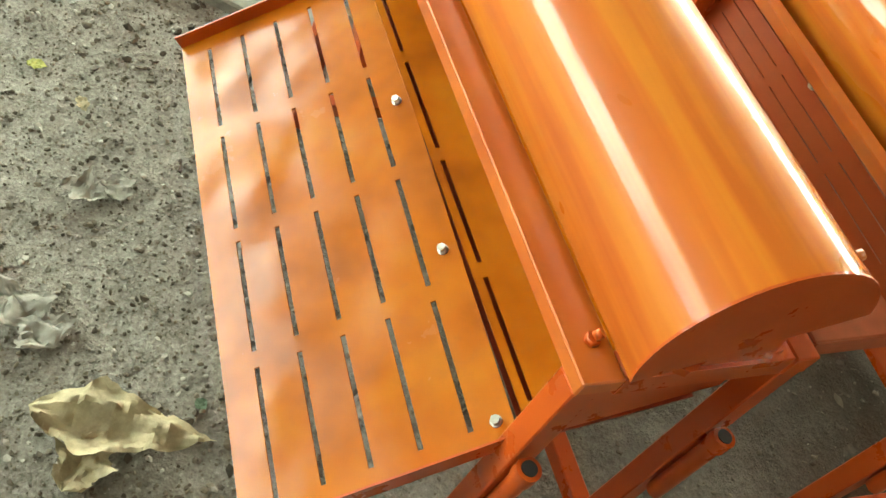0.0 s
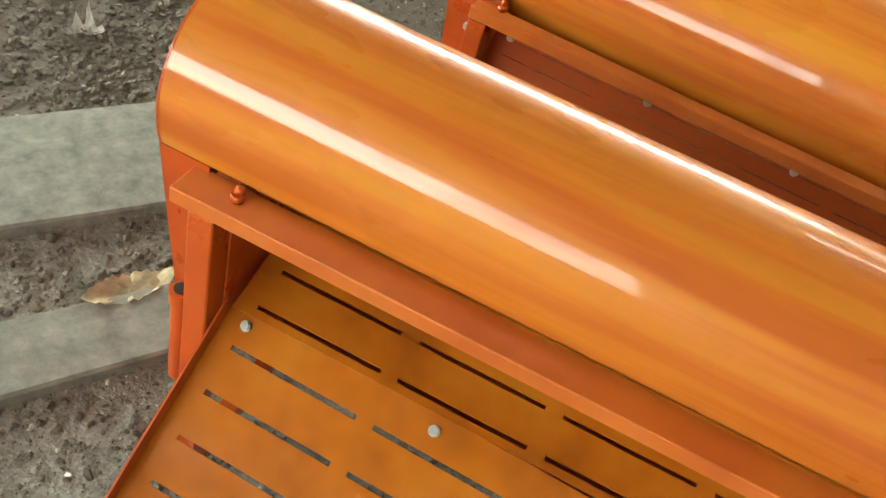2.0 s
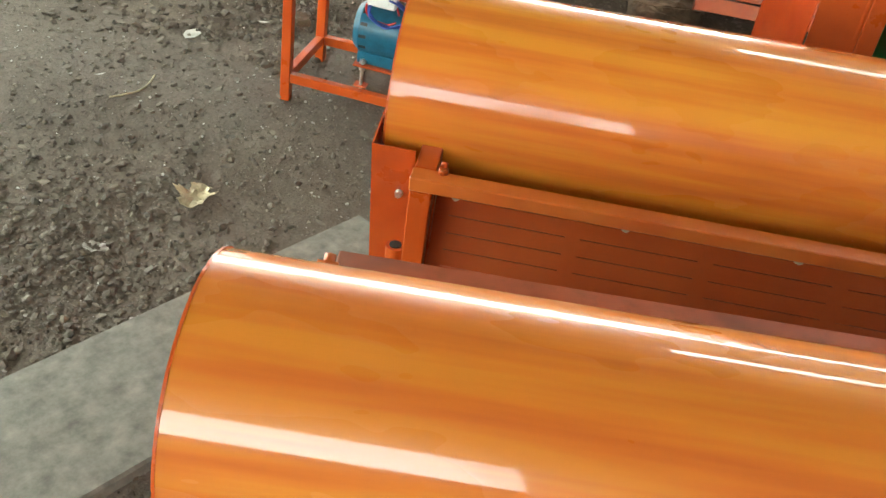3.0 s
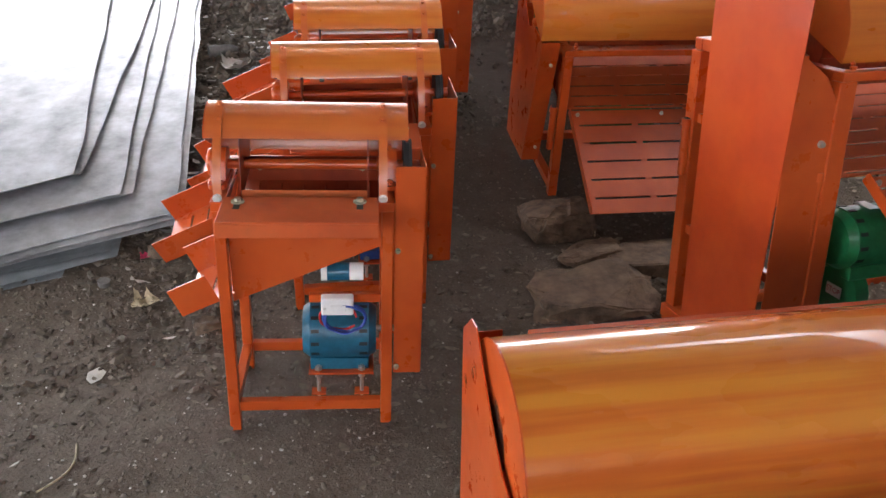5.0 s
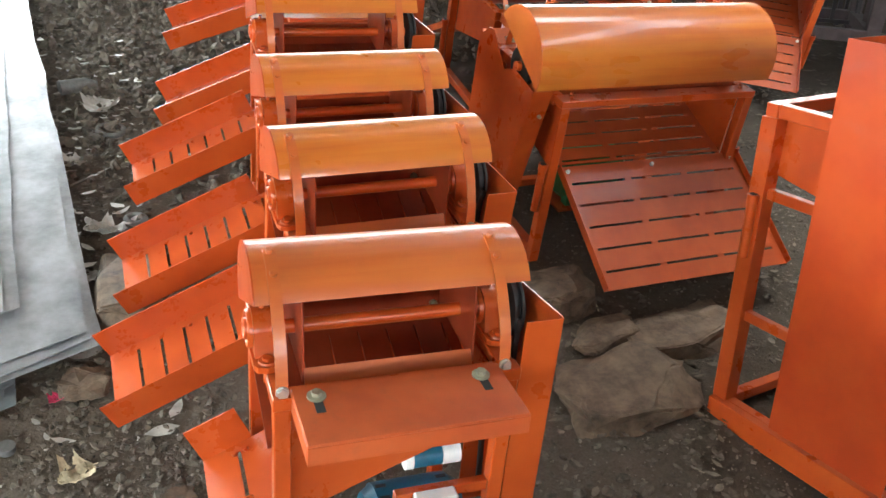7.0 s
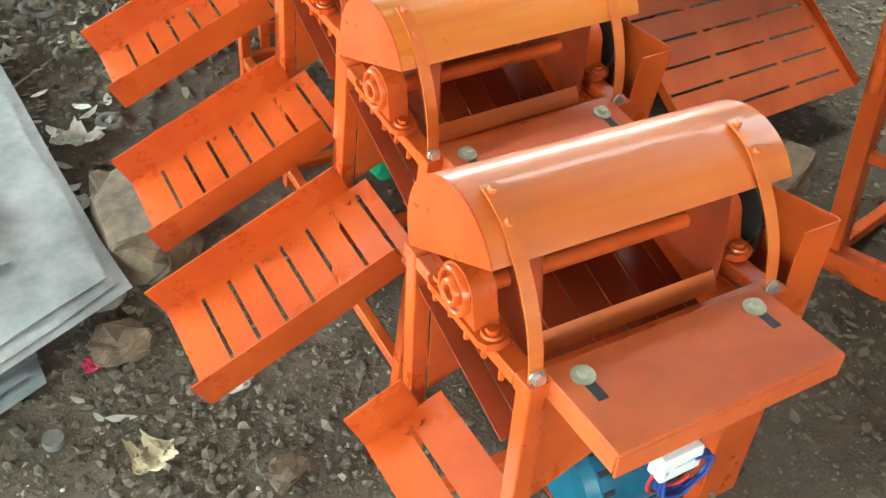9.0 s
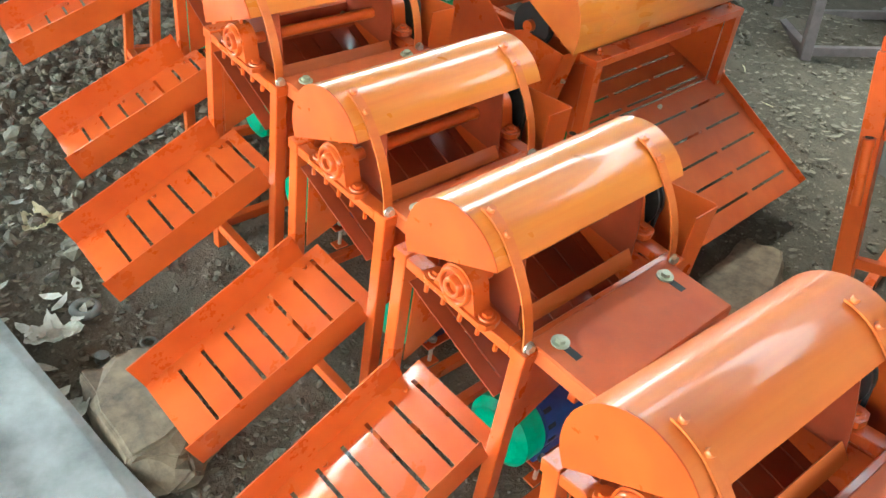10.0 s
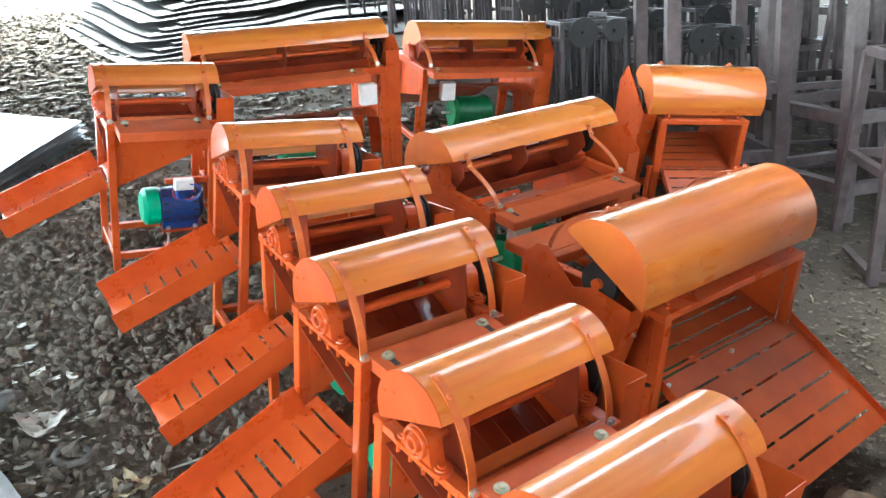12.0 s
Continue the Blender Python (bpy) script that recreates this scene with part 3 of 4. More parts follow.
# ---- large thresher: slotted deck in front, feeding table behind ----
def large_thresher(W, H, D, hood, deck, cols, guard=True, left_cap=True, right_cap=True, rise_deck=0.335, motor_kind="green", label="", inset=0.1, over=-0.025, table_x=0.0, hinge_y=-0.012, strap_x=0.03, leave=50, deck_mat=None, peak=0.15, table_d=0.163, rail_x=-0.02, bolts=(), rail_d=0.04, tail=0.0, skew=False, table=True, leg_w=0.036, under=False, box_x=None, hood_mat=None, lift=None, slot_w=0.0095, table_mat=None):
    """hood: (y, height over the rail, radius, from, to, x0, x1); deck: (y, z) of its outer edge."""
    t = root("large_thresher", label or "large orange-painted thresher with slotted steel deck", "thresher", "large threshers")
    hy, hz, hr, a0, a1, x0, x1 = hood
    deck_mat = deck_mat or DULL
    hz += H
    for x in (0.0, W):
        part("leg", bar(B(), (x, 0.0, 0), (x, 0.0, H - 0.0242), leg_w, 0.036, 0.002, (0, 1, 0)), PANEL, t)
        part("leg", bar(B(), (x, D, 0), (x, D, H - 0.038), leg_w, leg_w, 0.002, (0, 1, 0)), PANEL, t)
        part("side_rail", bar(B(), (x, max(0.02, rail_d - 0.018), H - 0.019), (x, D - 0.02, H - 0.019), 0.036, 0.036), PANEL, t)
        part("lower_rail", bar(B(), (x, 0.0185, 0.06), (x, D - 0.0185, 0.06), 0.034, 0.034), PANEL, t)
    part("front_rail", box(B(), rail_x, W + 0.02, -0.019, rail_d - 0.019, H - 0.024, H, 0.002), CAP if hood_mat else PANEL, t)
    part("rear_rail", bar(B(), (-0.02, D, H - 0.019), (W + 0.02, D, H - 0.019), 0.038, 0.036), PANEL, t)
    part("lower_rail", bar(B(), (0.0185, D, 0.06), (W - 0.0185, D, 0.06), 0.034, 0.034), PANEL, t)
    for x in (0.03, W - 0.03):
        bm = rod(B(), (x, 0.012, H), (x, 0.012, H + 0.009), 0.009, 6)
        rod(bm, (x, 0.012, H + 0.009), (x, 0.018, H + 0.017), 0.006, 6)
        part("hood_catch", bm, PANEL, t)
    # deck and the fixed panel above it
    hin = (hinge_y, lift or rise_deck)
    if deck:
        d = Vector((deck[0] - hin[0], deck[1] - hin[1]))
        L, ang = d.length, math.degrees(math.atan2(hin[1] - deck[1], hin[0] - deck[0]))
        m = pose(0.01, 0.02, 0, 0, -0.74, -2.0) if skew else Matrix()
        m = m @ Matrix.Translation((0, hin[0], hin[1])) @ pose(0, 0, 0, ang, 0, 0) @ pose(0, 0, 0, 0, 0, 180)
        ua, ub = -(W + over), -inset
        rows = [L * (1 - q) for q in (0.85, 0.67, 0.49, 0.315, 0.14)]
        dk = part("deck", slotted(B(), ua, ub, 0.0, L, rows, cols, slot_w, 0.026, 0.003, m, 0.03), deck_mat, t)
        for u in (ua - 0.003, ub):
            part("deck_lip", box(B(), u, u + 0.003, 0.004, L, -0.006, 0.026, 0.0, m), PANEL, dk)
        for x in bolts or [-ua + (ua - ub) * (0.04 + 0.92 * j / max(1, cols - 1)) for j in range(cols)]:
            bolt(dk, m @ Vector((-x, 0.022, 0.0)), m.to_3x3() @ Vector((0, 0, 1)), 0.0065, ZINC)
    if not lift:
        m2 = Matrix.Translation((0, hin[0] + 0.006, hin[1] + 0.006)) @ pose(0, 0, 0, 18, 0, 0)
        part("fixed_panel", slotted(B(), 0.03, W - 0.03, 0.0, D * 0.75, [0.016 + 0.062 * k for k in range(int(D * 0.75 / 0.062))], cols, slot_w, 0.026, 0.003, m2, 0.03), deck_mat, t)
        # added dark sheet below the panel, so its slots show dark, not lit soil
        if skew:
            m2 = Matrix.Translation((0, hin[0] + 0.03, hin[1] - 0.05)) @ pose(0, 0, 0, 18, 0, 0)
            part("dark_backing", box(B(), 0.03, W - 0.03, 0.0, D * 0.8, -0.0015, 0.0015, 0.0, m2), INNER, t)
    for x in (0.019, W - 0.022):
        part("side_panel", prism(B(), [(0.02, rise_deck - 0.02), (0.02, H - 0.04), (D - 0.02, H - 0.04), (D - 0.02, rise_deck + 0.08)], "x", x, x + 0.003), PANEL, t)
    # carrying sockets on the legs
    for x, s in ((-0.032, -1), (W + 0.032, 1)):
        for y in (0.0, D):
            bm = prism(B(), arc_pts((x, y - 0.0), 0.0135, 0, 345, 23), "z", rise_deck - 0.16, rise_deck, True)
            sk = part("carry_socket", bm, PANEL, t)
            part("socket_collar", prism(B(), arc_pts((x, y), 0.0165, 0, 345, 23), "z", rise_deck + 0.001, rise_deck + 0.024, True), PANEL, sk)
            part("socket_hole", prism(B(), arc_pts((x, y), 0.0105, 0, 345, 23), "z", rise_deck + 0.0245, rise_deck + 0.026), BLACK, sk)
    hood_cover(t, (hy, hz), hr, a0, a1, x0, x1, (left_cap, right_cap), tail, hood_mat)
    # drum
    sy, sz = hy + 0.02, H + 0.045
    part("shaft", rod(B(), (x0 + 0.01, sy, sz), (x1 - 0.01, sy, sz), 0.017, 20), PANEL, t)
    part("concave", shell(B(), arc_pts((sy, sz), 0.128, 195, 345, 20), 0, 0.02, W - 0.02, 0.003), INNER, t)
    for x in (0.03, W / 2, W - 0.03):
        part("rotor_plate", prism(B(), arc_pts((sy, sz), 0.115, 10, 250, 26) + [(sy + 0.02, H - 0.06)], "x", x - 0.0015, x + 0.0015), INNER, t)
    bearing(t, 0.0, sy, sz)
    bearing(t, W, sy, sz)
    # table, straps
    if table:
        bm = B()
        box(bm, table_x, W, D + 0.022, D + 0.022 + table_d, H - 0.006, H, 0.002)
        box(bm, table_x, W, D + 0.022 + table_d - 0.003, D + 0.022 + table_d + 0.001, H - 0.036, H - 0.005, 0.001)
        for x in (table_x, W - 0.004):
            box(bm, x, x + 0.004, D + 0.03, D + 0.022 + table_d - 0.004, H - 0.036, H - 0.0055, 0.001)
        tab = part("feed_table", bm, table_mat or PRIMER, t)
        for x in (table_x + 0.06, W - 0.06):
            part("slot", box(B(), x - 0.008, x + 0.008, D + 0.045, D + 0.095, H + 0.0002, H + 0.0006), BLACK, tab)
            bm = rod(B(), (x, D + 0.045, H + 0.0006), (x, D + 0.045, H + 0.004), 0.0165, 20)
            rod(bm, (x, D + 0.045, H + 0.004), (x, D + 0.045, H + 0.012), 0.0095, 6)
            part("washer_bolt", bm, BRASS, tab)
        top = arc_pts((hy, hz), hr + 0.0045, leave + 20, leave, 8)
        e = Vector(top[-1])
        run = D + 0.01 - e.x
        ex = bow(e, (e.x + run * 0.95, max(e.y - run * 0.3, H + 0.04)), (D + 0.012, H), 14)[1:]
        for x in (strap_x, W - 0.03):
            s = part("strap", shell(B(), (top + ex)[::-1], 0, x - 0.011, x + 0.011, 0.0035), SATIN, t)
            bolt(s, (x, ex[-1][0] + 0.005, H + 0.02), (0, 1, 0.2), 0.0095, ZINC, "pin")
            for a in (leave + 16, leave + 5):
                q = Vector((x, hy + (hr + 0.004) * math.cos(radians(a)), hz + (hr + 0.004) * math.sin(radians(a))))
                part("strap_bolt", rod(B(), q, q + Vector((0, math.cos(radians(a)), math.sin(radians(a)))) * 0.014, 0.0068, 6), SATIN, s)
    if guard:
        yb, f = D + 0.01, (D + 0.01) / 0.505
        q0, q1 = arc_pts((hy, hz), hr, a1, a0, 1)
        lim = min if under else max
        edge = [(y, lim(z, q0[1] + (y - q0[0]) * (q1[1] - q0[1]) / (q1[0] - q0[0]) - 0.006)) for y, z in ((0.12 * f, H + 0.02), (0.2 * f, H + 0.03), (0.28 * f, H + peak - 0.1), (0.4 * f, H + peak))]
        if under:
            edge[-1] = (0.4 * f, H + peak)
        g = part("belt_guard", prism(B(), [(0.19 * f, 0.09), (0.05 * f, H + 0.01)] + edge + [(0.44 * f, H + peak - 0.005), (yb, H + peak - 0.06), (yb, 0.09)], "x", -0.0955, -0.093), PANEL, t)
        part("guard_front", prism(B(), [(0.19 * f - 0.0025, 0.09), (0.05 * f - 0.0025, H + 0.01), (0.05 * f, H + 0.01), (0.19 * f, 0.09)], "x", -0.0928, -0.022), PANEL, g)
        part("guard_back", box(B(), -0.0928, -0.022, yb - 0.0025, yb, 0.09, H + peak - 0.07), PANEL, g)
        for z in (H - 0.09, 0.16):
            bolt(g, (-0.045, (0.05 + 0.14 * (H + 0.01 - z) / (H - 0.08)) * f - 0.004, z), (0, -1, 0), 0.006, ZINC)
        bm = rod(B(), (-0.085, sy, sz), (-0.078, sy, sz), 0.066, 30)
        rod(bm, (-0.078, sy, sz), (-0.066, sy, sz), 0.056, 30)
        rod(bm, (-0.066, sy, sz), (-0.06, sy, sz), 0.066, 30)
        part("pulley", bm, BLACK, t)
    if motor_kind == "green":
        motor(t, W * 0.3, W * 0.3 + 0.27, D * 0.62, 0.2, 0.1, GREEN)
        part("motor_plate", box(B(), W * 0.3 - 0.02, W * 0.3 + 0.29, D * 0.62 - 0.1, D * 0.62 + 0.1, 0.078, 0.086), PANEL, t)
        bx = W - 0.19 if box_x is None else box_x
        part("switch_box", box(B(), bx, bx + 0.09, D - 0.002, D + 0.05, H - 0.19, H - 0.08, 0.004), WHITE, t, "white switch box")
    return t


# ---- the row of small threshers ----
def lean(x, y, z, tilt, side, yaw):
    return pose(x, y, z) @ pose(0, 0, 0, 0, side, 0) @ pose(0, 0, 0, tilt, 0, 0) @ pose(0, 0, 0, 0, 0, yaw)


s1 = small_thresher(-0.118, "teal")
tagged(s1, "small orange thresher with short chute and teal motor")
s1.matrix_basis = lean(-0.011, 0.041, 0.039, 1.44, 1.68, 0.23)
s2 = small_thresher(-0.425, "navy")
tagged(s2, "small orange thresher with long slotted side chute")
s2.matrix_basis = lean(0.126, 0.665, 0.078, 11.36, 0.76, 2.84)
for x, y, z, tilt, side, yaw in ((0.162, 1.092, 0.139, 11.23, 0.66, 2.12), (0.204, 1.562, 0.26, 11.18, 1.1, 1.1), (0.318, 2.022, 0.335, 7.06, 1.41, -4.82), (0.371, 2.643, 0.46, 11.13, 4.42, -5.56), (0.221, 3.59, 0.647, 13.15, 3.44, -7.67)):
    copy_thing(s2, lean(x, y, z, tilt, side, yaw))

# ---- large threshers ----
m0 = large_thresher(0.96, 0.64, 0.303, (0.158, 0.06, 0.137, 22, 201, -0.09, 0.985), (-0.283, 0.208), 4, True, True, True, 0.427, None, "large orange thresher with four-column slotted deck", 0.02, -0.015, -0.02, 0.022, 0.0, 16, DECK, 0.11, rail_x=-0.044, bolts=(0.053, 0.346, 0.645, 0.913), rail_d=0.055, skew=True, hood_mat=HOOD, table_mat=STAINED, slot_w=0.0075)
m0.matrix_basis = lean(0.753, -1.868, 0.002, -0.07, 0.5, 8.9) @ pose(-0.01, -0.02, 0)
m1 = large_thresher(0.96, 0.622, 0.494, (0.275, 0.02, 0.183, 25, 190, -0.082, 0.97), (0.015, 0.41), 4, True, True, True, 0.45, None, "large orange thresher in front of the small ones", 0.017, -0.015, 0.08, 0.05, 0.1, 16, None, 0.18, rail_d=0.036, tail=0.05, hood_mat=HOOD, lift=0.585, slot_w=0.002)
m1.matrix_basis = lean(0.7, -1.134, -0.007, -0.05, -0.03, 5.78)
l1 = large_thresher(0.77, 0.655, 0.48, (0.165, 0.085, 0.17, 36, 198, -0.112, 0.845), (-0.413, 0.162), 3, True, True, True, 0.394, "green", "large orange thresher with three-column slotted deck on the bank", 0.035, 0.033, hinge_y=0.008, peak=0.1, under=True, rail_d=0.06)
l1.matrix_basis = lean(1.1, 1.376, 0.187, 8.38, 1.4, 4.17) @ pose(0.035, 0, 0)
BACK = dict(leave=22, table_d=0.113, table_x=0.03)
l2 = large_thresher(0.77, 0.56, 0.48, (0.15, 0.05, 0.17, 34, 190, -0.17, 0.81), (-0.40, 0.08), 3, True, True, True, 0.3, "green", "large orange thresher turned to show its feeding table", **BACK)
l2.matrix_basis = lean(2.049, 2.878, 0.448, 11.47, -0.02, -177.46) @ pose(0, 0, 0.045)
l3 = large_thresher(0.93, 0.66, 0.48, (0.18, 0.04, 0.165, 28, 208, -0.1, 0.95), (-0.40, 0.08), 3, True, True, True, 0.3, "green", "wide orange thresher with feeding table and white switch box", leave=22, table_d=0.135, table_x=0.12, box_x=0.05)
l3.matrix_basis = lean(1.856, 4.251, 0.832, 7.36, -1.61, 167.26) @ pose(-0.04, 0, -0.045)
l4 = large_thresher(0.77, 0.53, 0.48, (0.18, 0.06, 0.165, 28, 208, -0.17, 0.745), (-0.40, 0.08), 3, True, True, True, 0.28, "green", "orange thresher with feeding table before steel stands", **BACK)
l4.matrix_basis = lean(3.127, 4.41, 0.729, 10.1, 2.39, 165.95) @ pose(0, 0, 0.06)
l5 = large_thresher(0.44, 0.575, 0.44, (0.16, 0.085, 0.15, 28, 208, -0.07, 0.535), (-0.3, 0.12), 1, True, True, True, 0.3, None, "narrow orange thresher with slotted deck by steel frames", 0.03)
l5.matrix_basis = lean(2.774, 2.733, 0.48, 10.89, 0.65, -28.56) @ pose(-0.015, 0, 0)
r0 = large_thresher(0.9, 0.975, 0.62, (0.22, 0.075, 0.19, 28, 200, 0.02, 1.0), (-0.22, 0.56), 3, False, True, True, 0.7, None, "tall orange thresher with long belt guard", 0.1, table=False, leg_w=0.05)
for z in (0.36, 0.73):
    part("cross_rail", bar(B(), (0.0, 0.02, z), (0.0, 0.594, z), 0.024, 0.03), PANEL, r0)
g = part("belt_guard", prism(B(), [(0.022, 0.17), (-0.04, 1.19), (0.355, 1.19), (0.35, 0.17)], "x", -0.152, -0.1495), REDP, r0)
part("guard_front", prism(B(), [(-0.1493, 0.17), (-0.1493, 1.03), (-0.06, 0.965), (-0.02, 0.9), (-0.02, 0.17)], "y", -0.012, -0.0095), PANEL, g)
part("guard_back", box(B(), -0.1493, -0.02, 0.3475, 0.35, 0.17, 1.19), PANEL, g)
bolt(g, (-0.05, -0.013, 0.8), (0, -1, 0), 0.008, ZINC)
bolt(g, (-0.05, -0.013, 0.3), (0, -1, 0), 0.008, ZINC)
mt = motor(r0, 0.07, 0.36, 0.03, 0.52, 0.085, GREEN)
part("motor_bracket", prism(B(), arc_pts((0.04, 0.36), 0.085, 0, 345, 23), "x", 0.12, 0.16, True), GREEN, mt)
lb = part("stop_plate", box(B(), 0.1168, 0.1192, 0.012, 0.068, 0.345, 0.377), WHITE, mt, "small white label with red lettering")
cu = bpy.data.curves.new("lettering", "FONT")
cu.body, cu.size, cu.align_x, cu.align_y = "STOP", 0.022, "CENTER", "CENTER"
tmp = bpy.data.objects.new("lettering", cu)
me = bpy.data.meshes.new_from_object(tmp)
bpy.data.objects.remove(tmp)
me.materials.append(WIRER)
ob = new("lettering", me)
ob.parent = lb
ob.matrix_basis = pose(0.1162, 0.04, 0.361, 90, 0, -90)
part("name_plate", box(B(), 0.15, 0.185, 0.0, 0.06, 0.6065, 0.608, 0.0), WHITE, mt)
part("base_rail", bar(B(), (-0.02, -0.05, 0.038), (-0.02, 0.64, 0.038), 0.05, 0.076), PANEL, r0)
r0.matrix_basis = lean(1.546, -0.057, 0.071, -3.2, -0.1, 11.87)


# ---- unseen roofs and walls, added to shape the light ----
def roof(name, x0, x1, y0, y1, z0, z1, label):
    """Corrugated sheet: waves of 0.15 m along x, falling from y1 to y0."""
    n_w = round((x1 - x0) / 0.075)
    rows = []
    for y, z in ((y0, z0), (y1, z1)):
        for d in (0.0, 0.003):
            rows.append([(x0 + (x1 - x0) * i / n_w, y, z + d + 0.014 * (i % 2)) for i in range(n_w + 1)])
    vs, w = [v for r in rows for v in r], n_w + 1
    fs = [(i, i + 1, 2 * w + i + 1, 2 * w + i) for i in range(n_w)] + [(w + i, 3 * w + i, 3 * w + i + 1, w + i + 1) for i in range(n_w)]
    me = bpy.data.meshes.new(name)
    me.from_pydata(vs, [], fs)
    me.materials.append(CEIL)
    return tagged(new(name, me), label, "roof", "", "structure")


unseen_roof = roof("unseen_roof", -7.0, 3.0, -6.6, 1.6, 3.1, 3.35, "unseen corrugated sheet roof of the open shed, placed to shape the light")
unseen_roof_2 = roof("unseen_roof_2", -7.0, 1.75, 1.65, 8.0, 3.4, 3.6, "unseen corrugated sheet roof added at the back to hold off sky light")
# opening left before these sheets, added for bright bands on the hoods
unseen_roof_4 = roof("unseen_roof_4", 1.75, 3.1, 2.15, 8.0, 3.42, 3.6, "unseen roof sheets cut short to let sky light onto the hoods")
unseen_roof_5 = roof("unseen_roof_5", 3.1, 15.0, 1.65, 8.0, 3.4, 3.6, "unseen corrugated sheet roof added at the back to hold off sky light")
unseen_roof_3 = roof("unseen_roof_3", 3.6, 15.0, -6.6, 1.6, 3.1, 3.35, "unseen corrugated sheet roof added to the east to darken the ground there")
# walls out of view, added to block light from the south and east
unseen_wall_south = thing("unseen_wall_south", box(B(), -7.0, 2.95, -6.6, -6.4, -0.3, 1.5), BLOCK, "unseen low grey block wall added to cut light from the south", "wall", "", "structure")
unseen_wall_east = thing("unseen_wall_east", box(B(), 2.35, 2.55, -6.38, -0.6, -0.3, 3.05), BLOCK, "unseen bare grey block wall added to shade the east side", "wall", "", "structure")
unseen_wall_east_2 = thing("unseen_wall_east_2", box(B(), 2.55, 2.75, -0.6, 1.0, -0.3, 2.4), BLOCK, "unseen lower block wall added to shade the east side", "wall", "", "structure")


# ---- stones and litter on the ground ----
bm = B()
bmesh.ops.create_icosphere(bm, subdivisions=1, radius=1.0)
ICO_V, ICO_F = np.array([v.co[:] for v in bm.verts]), [[v.index for v in fc.verts] for fc in bm.faces]
bm.free()


def scatter(name, places, mat, label, flat=(0.45, 0.8), sink=0.25):
    """One mesh of many loose stones: places are (x, y, size)."""
    rng = np.random.default_rng(len(name) * 7 + len(places))
    vs, fs = [], []
    for x, y, s in places:
        q = ICO_V * (1 + rng.uniform(-0.38, 0.34, (len(ICO_V), 1)))
        q = q * np.array((1.0, rng.uniform(0.6, 1.0), rng.uniform(*flat))) * s
        a = rng.uniform(0, math.tau)
        c, d = math.cos(a), math.sin(a)
        q = np.stack((q[:, 0] * c - q[:, 1] * d, q[:, 0] * d + q[:, 1] * c, q[:, 2] + 0.5 * q[:, 0] * rng.uniform(-1, 1)), 1)
        base = len(vs)
        z = ground_z(x, y) + s * sink
        vs += [(x + p[0], y + p[1], z + p[2]) for p in q]
        fs += [[base + k for k in fc] for fc in ICO_F]
    me = bpy.data.meshes.new(name)
    me.from_pydata(vs, [], fs)
    me.materials.append(mat)
    return tagged(new(name, me), label, name.split("_")[-1], "", "stuff")


rng = np.random.default_rng(5)
pl = []
while len(pl) < 24000:
    x, y = rng.uniform(-2.2, 3.2), rng.uniform(1.3, 9.0)
    d = min(1.0, max(0.0, (y - 1.5) / 1.2)) * (1.0 if x < 0.9 else 0.55 if y > 3 else 0.1)
    if y < 4.5 or rng.random() < 0.6:
        if rng.random() < d:
            pl.append((x, y, rng.uniform(0.006, 0.014) * (1.7 if rng.random() < 0.1 else 1.0) * (1.0 if y < 1.9 else 1.6)))
scatter("gravel", pl, PEBBLE, "loose grey gravel over the bank", (0.55, 0.95), 0.35)
pl = []
while len(pl) < 22000:
    x, y = rng.uniform(-1.6, 3.4), rng.uniform(-3.0, 2.8)
    if (x - 0.5) ** 2 / 6 + (y + 0.4) ** 2 / 9 < 1:
        pl.append((x, y, 0.0022 + 0.005 * rng.random() ** 3 + (0.006 if rng.random() < 0.012 else 0)))
scatter("soil_crumbs", pl, CLOD, "small crumbs and chips of soil and stone")
pl = [(rng.uniform(-1.2, 2.4), rng.uniform(-2.9, 1.6), 0.0022 + 0.004 * rng.random() ** 2) for k in range(1300)]
pl2 = [(rng.uniform(0.2, 2.1), rng.uniform(-2.9, -1.75), 0.0012 + 0.0032 * rng.random() ** 2) for k in range(7000)]
pl2 += [(rng.uniform(-1.1, 0.6), rng.uniform(-1.9, 0.9), 0.0014 + 0.0034 * rng.random() ** 2) for k in range(6000)]
pl3 = [(rng.uniform(0.2, 2.1), rng.uniform(-2.9, -1.7), 0.002 + 0.006 * rng.random() ** 3) for k in range(3200)]
pl3 += [(rng.uniform(0.4, 2.1), rng.normal(-1.92, 0.07), 0.003 + 0.009 * rng.random() ** 2) for k in range(700)]
scatter("small_stones", pl3, PEBBLE, "small dark stones trodden into dry soil")
pl3 = [(rng.uniform(0.2, 2.1), rng.uniform(-2.9, -1.75), 0.0016 + 0.0062 * rng.random() ** 2.5) for k in range(2200)]
pl3 += [(rng.uniform(-1.2, 0.7), rng.uniform(-1.9, 0.9), 0.0014 + 0.0055 * rng.random() ** 3) for k in range(1500)]
scatter("stone_chips", pl3, CHIP, "pale stone chips on dry soil")
scatter("soil_grains", pl2, CLOD, "fine grains of soil and sand")
scatter("pale_chips", pl, PEBBLE, "pale stone and paper chips trodden into soil")
pl = [(rng.normal(0.0, 0.45), rng.normal(-1.4, 0.5), 0.003 + 0.01 * rng.random() ** 2) for k in range(3800)]
pl += [(rng.normal(-0.35, 0.3), rng.normal(-0.95, 0.35), 0.003 + 0.012 * rng.random() ** 2) for k in range(1800)]
pl += [(rng.normal(-0.3, 0.4), rng.normal(0.9, 0.4), rng.uniform(0.004, 0.014)) for k in range(1600)]
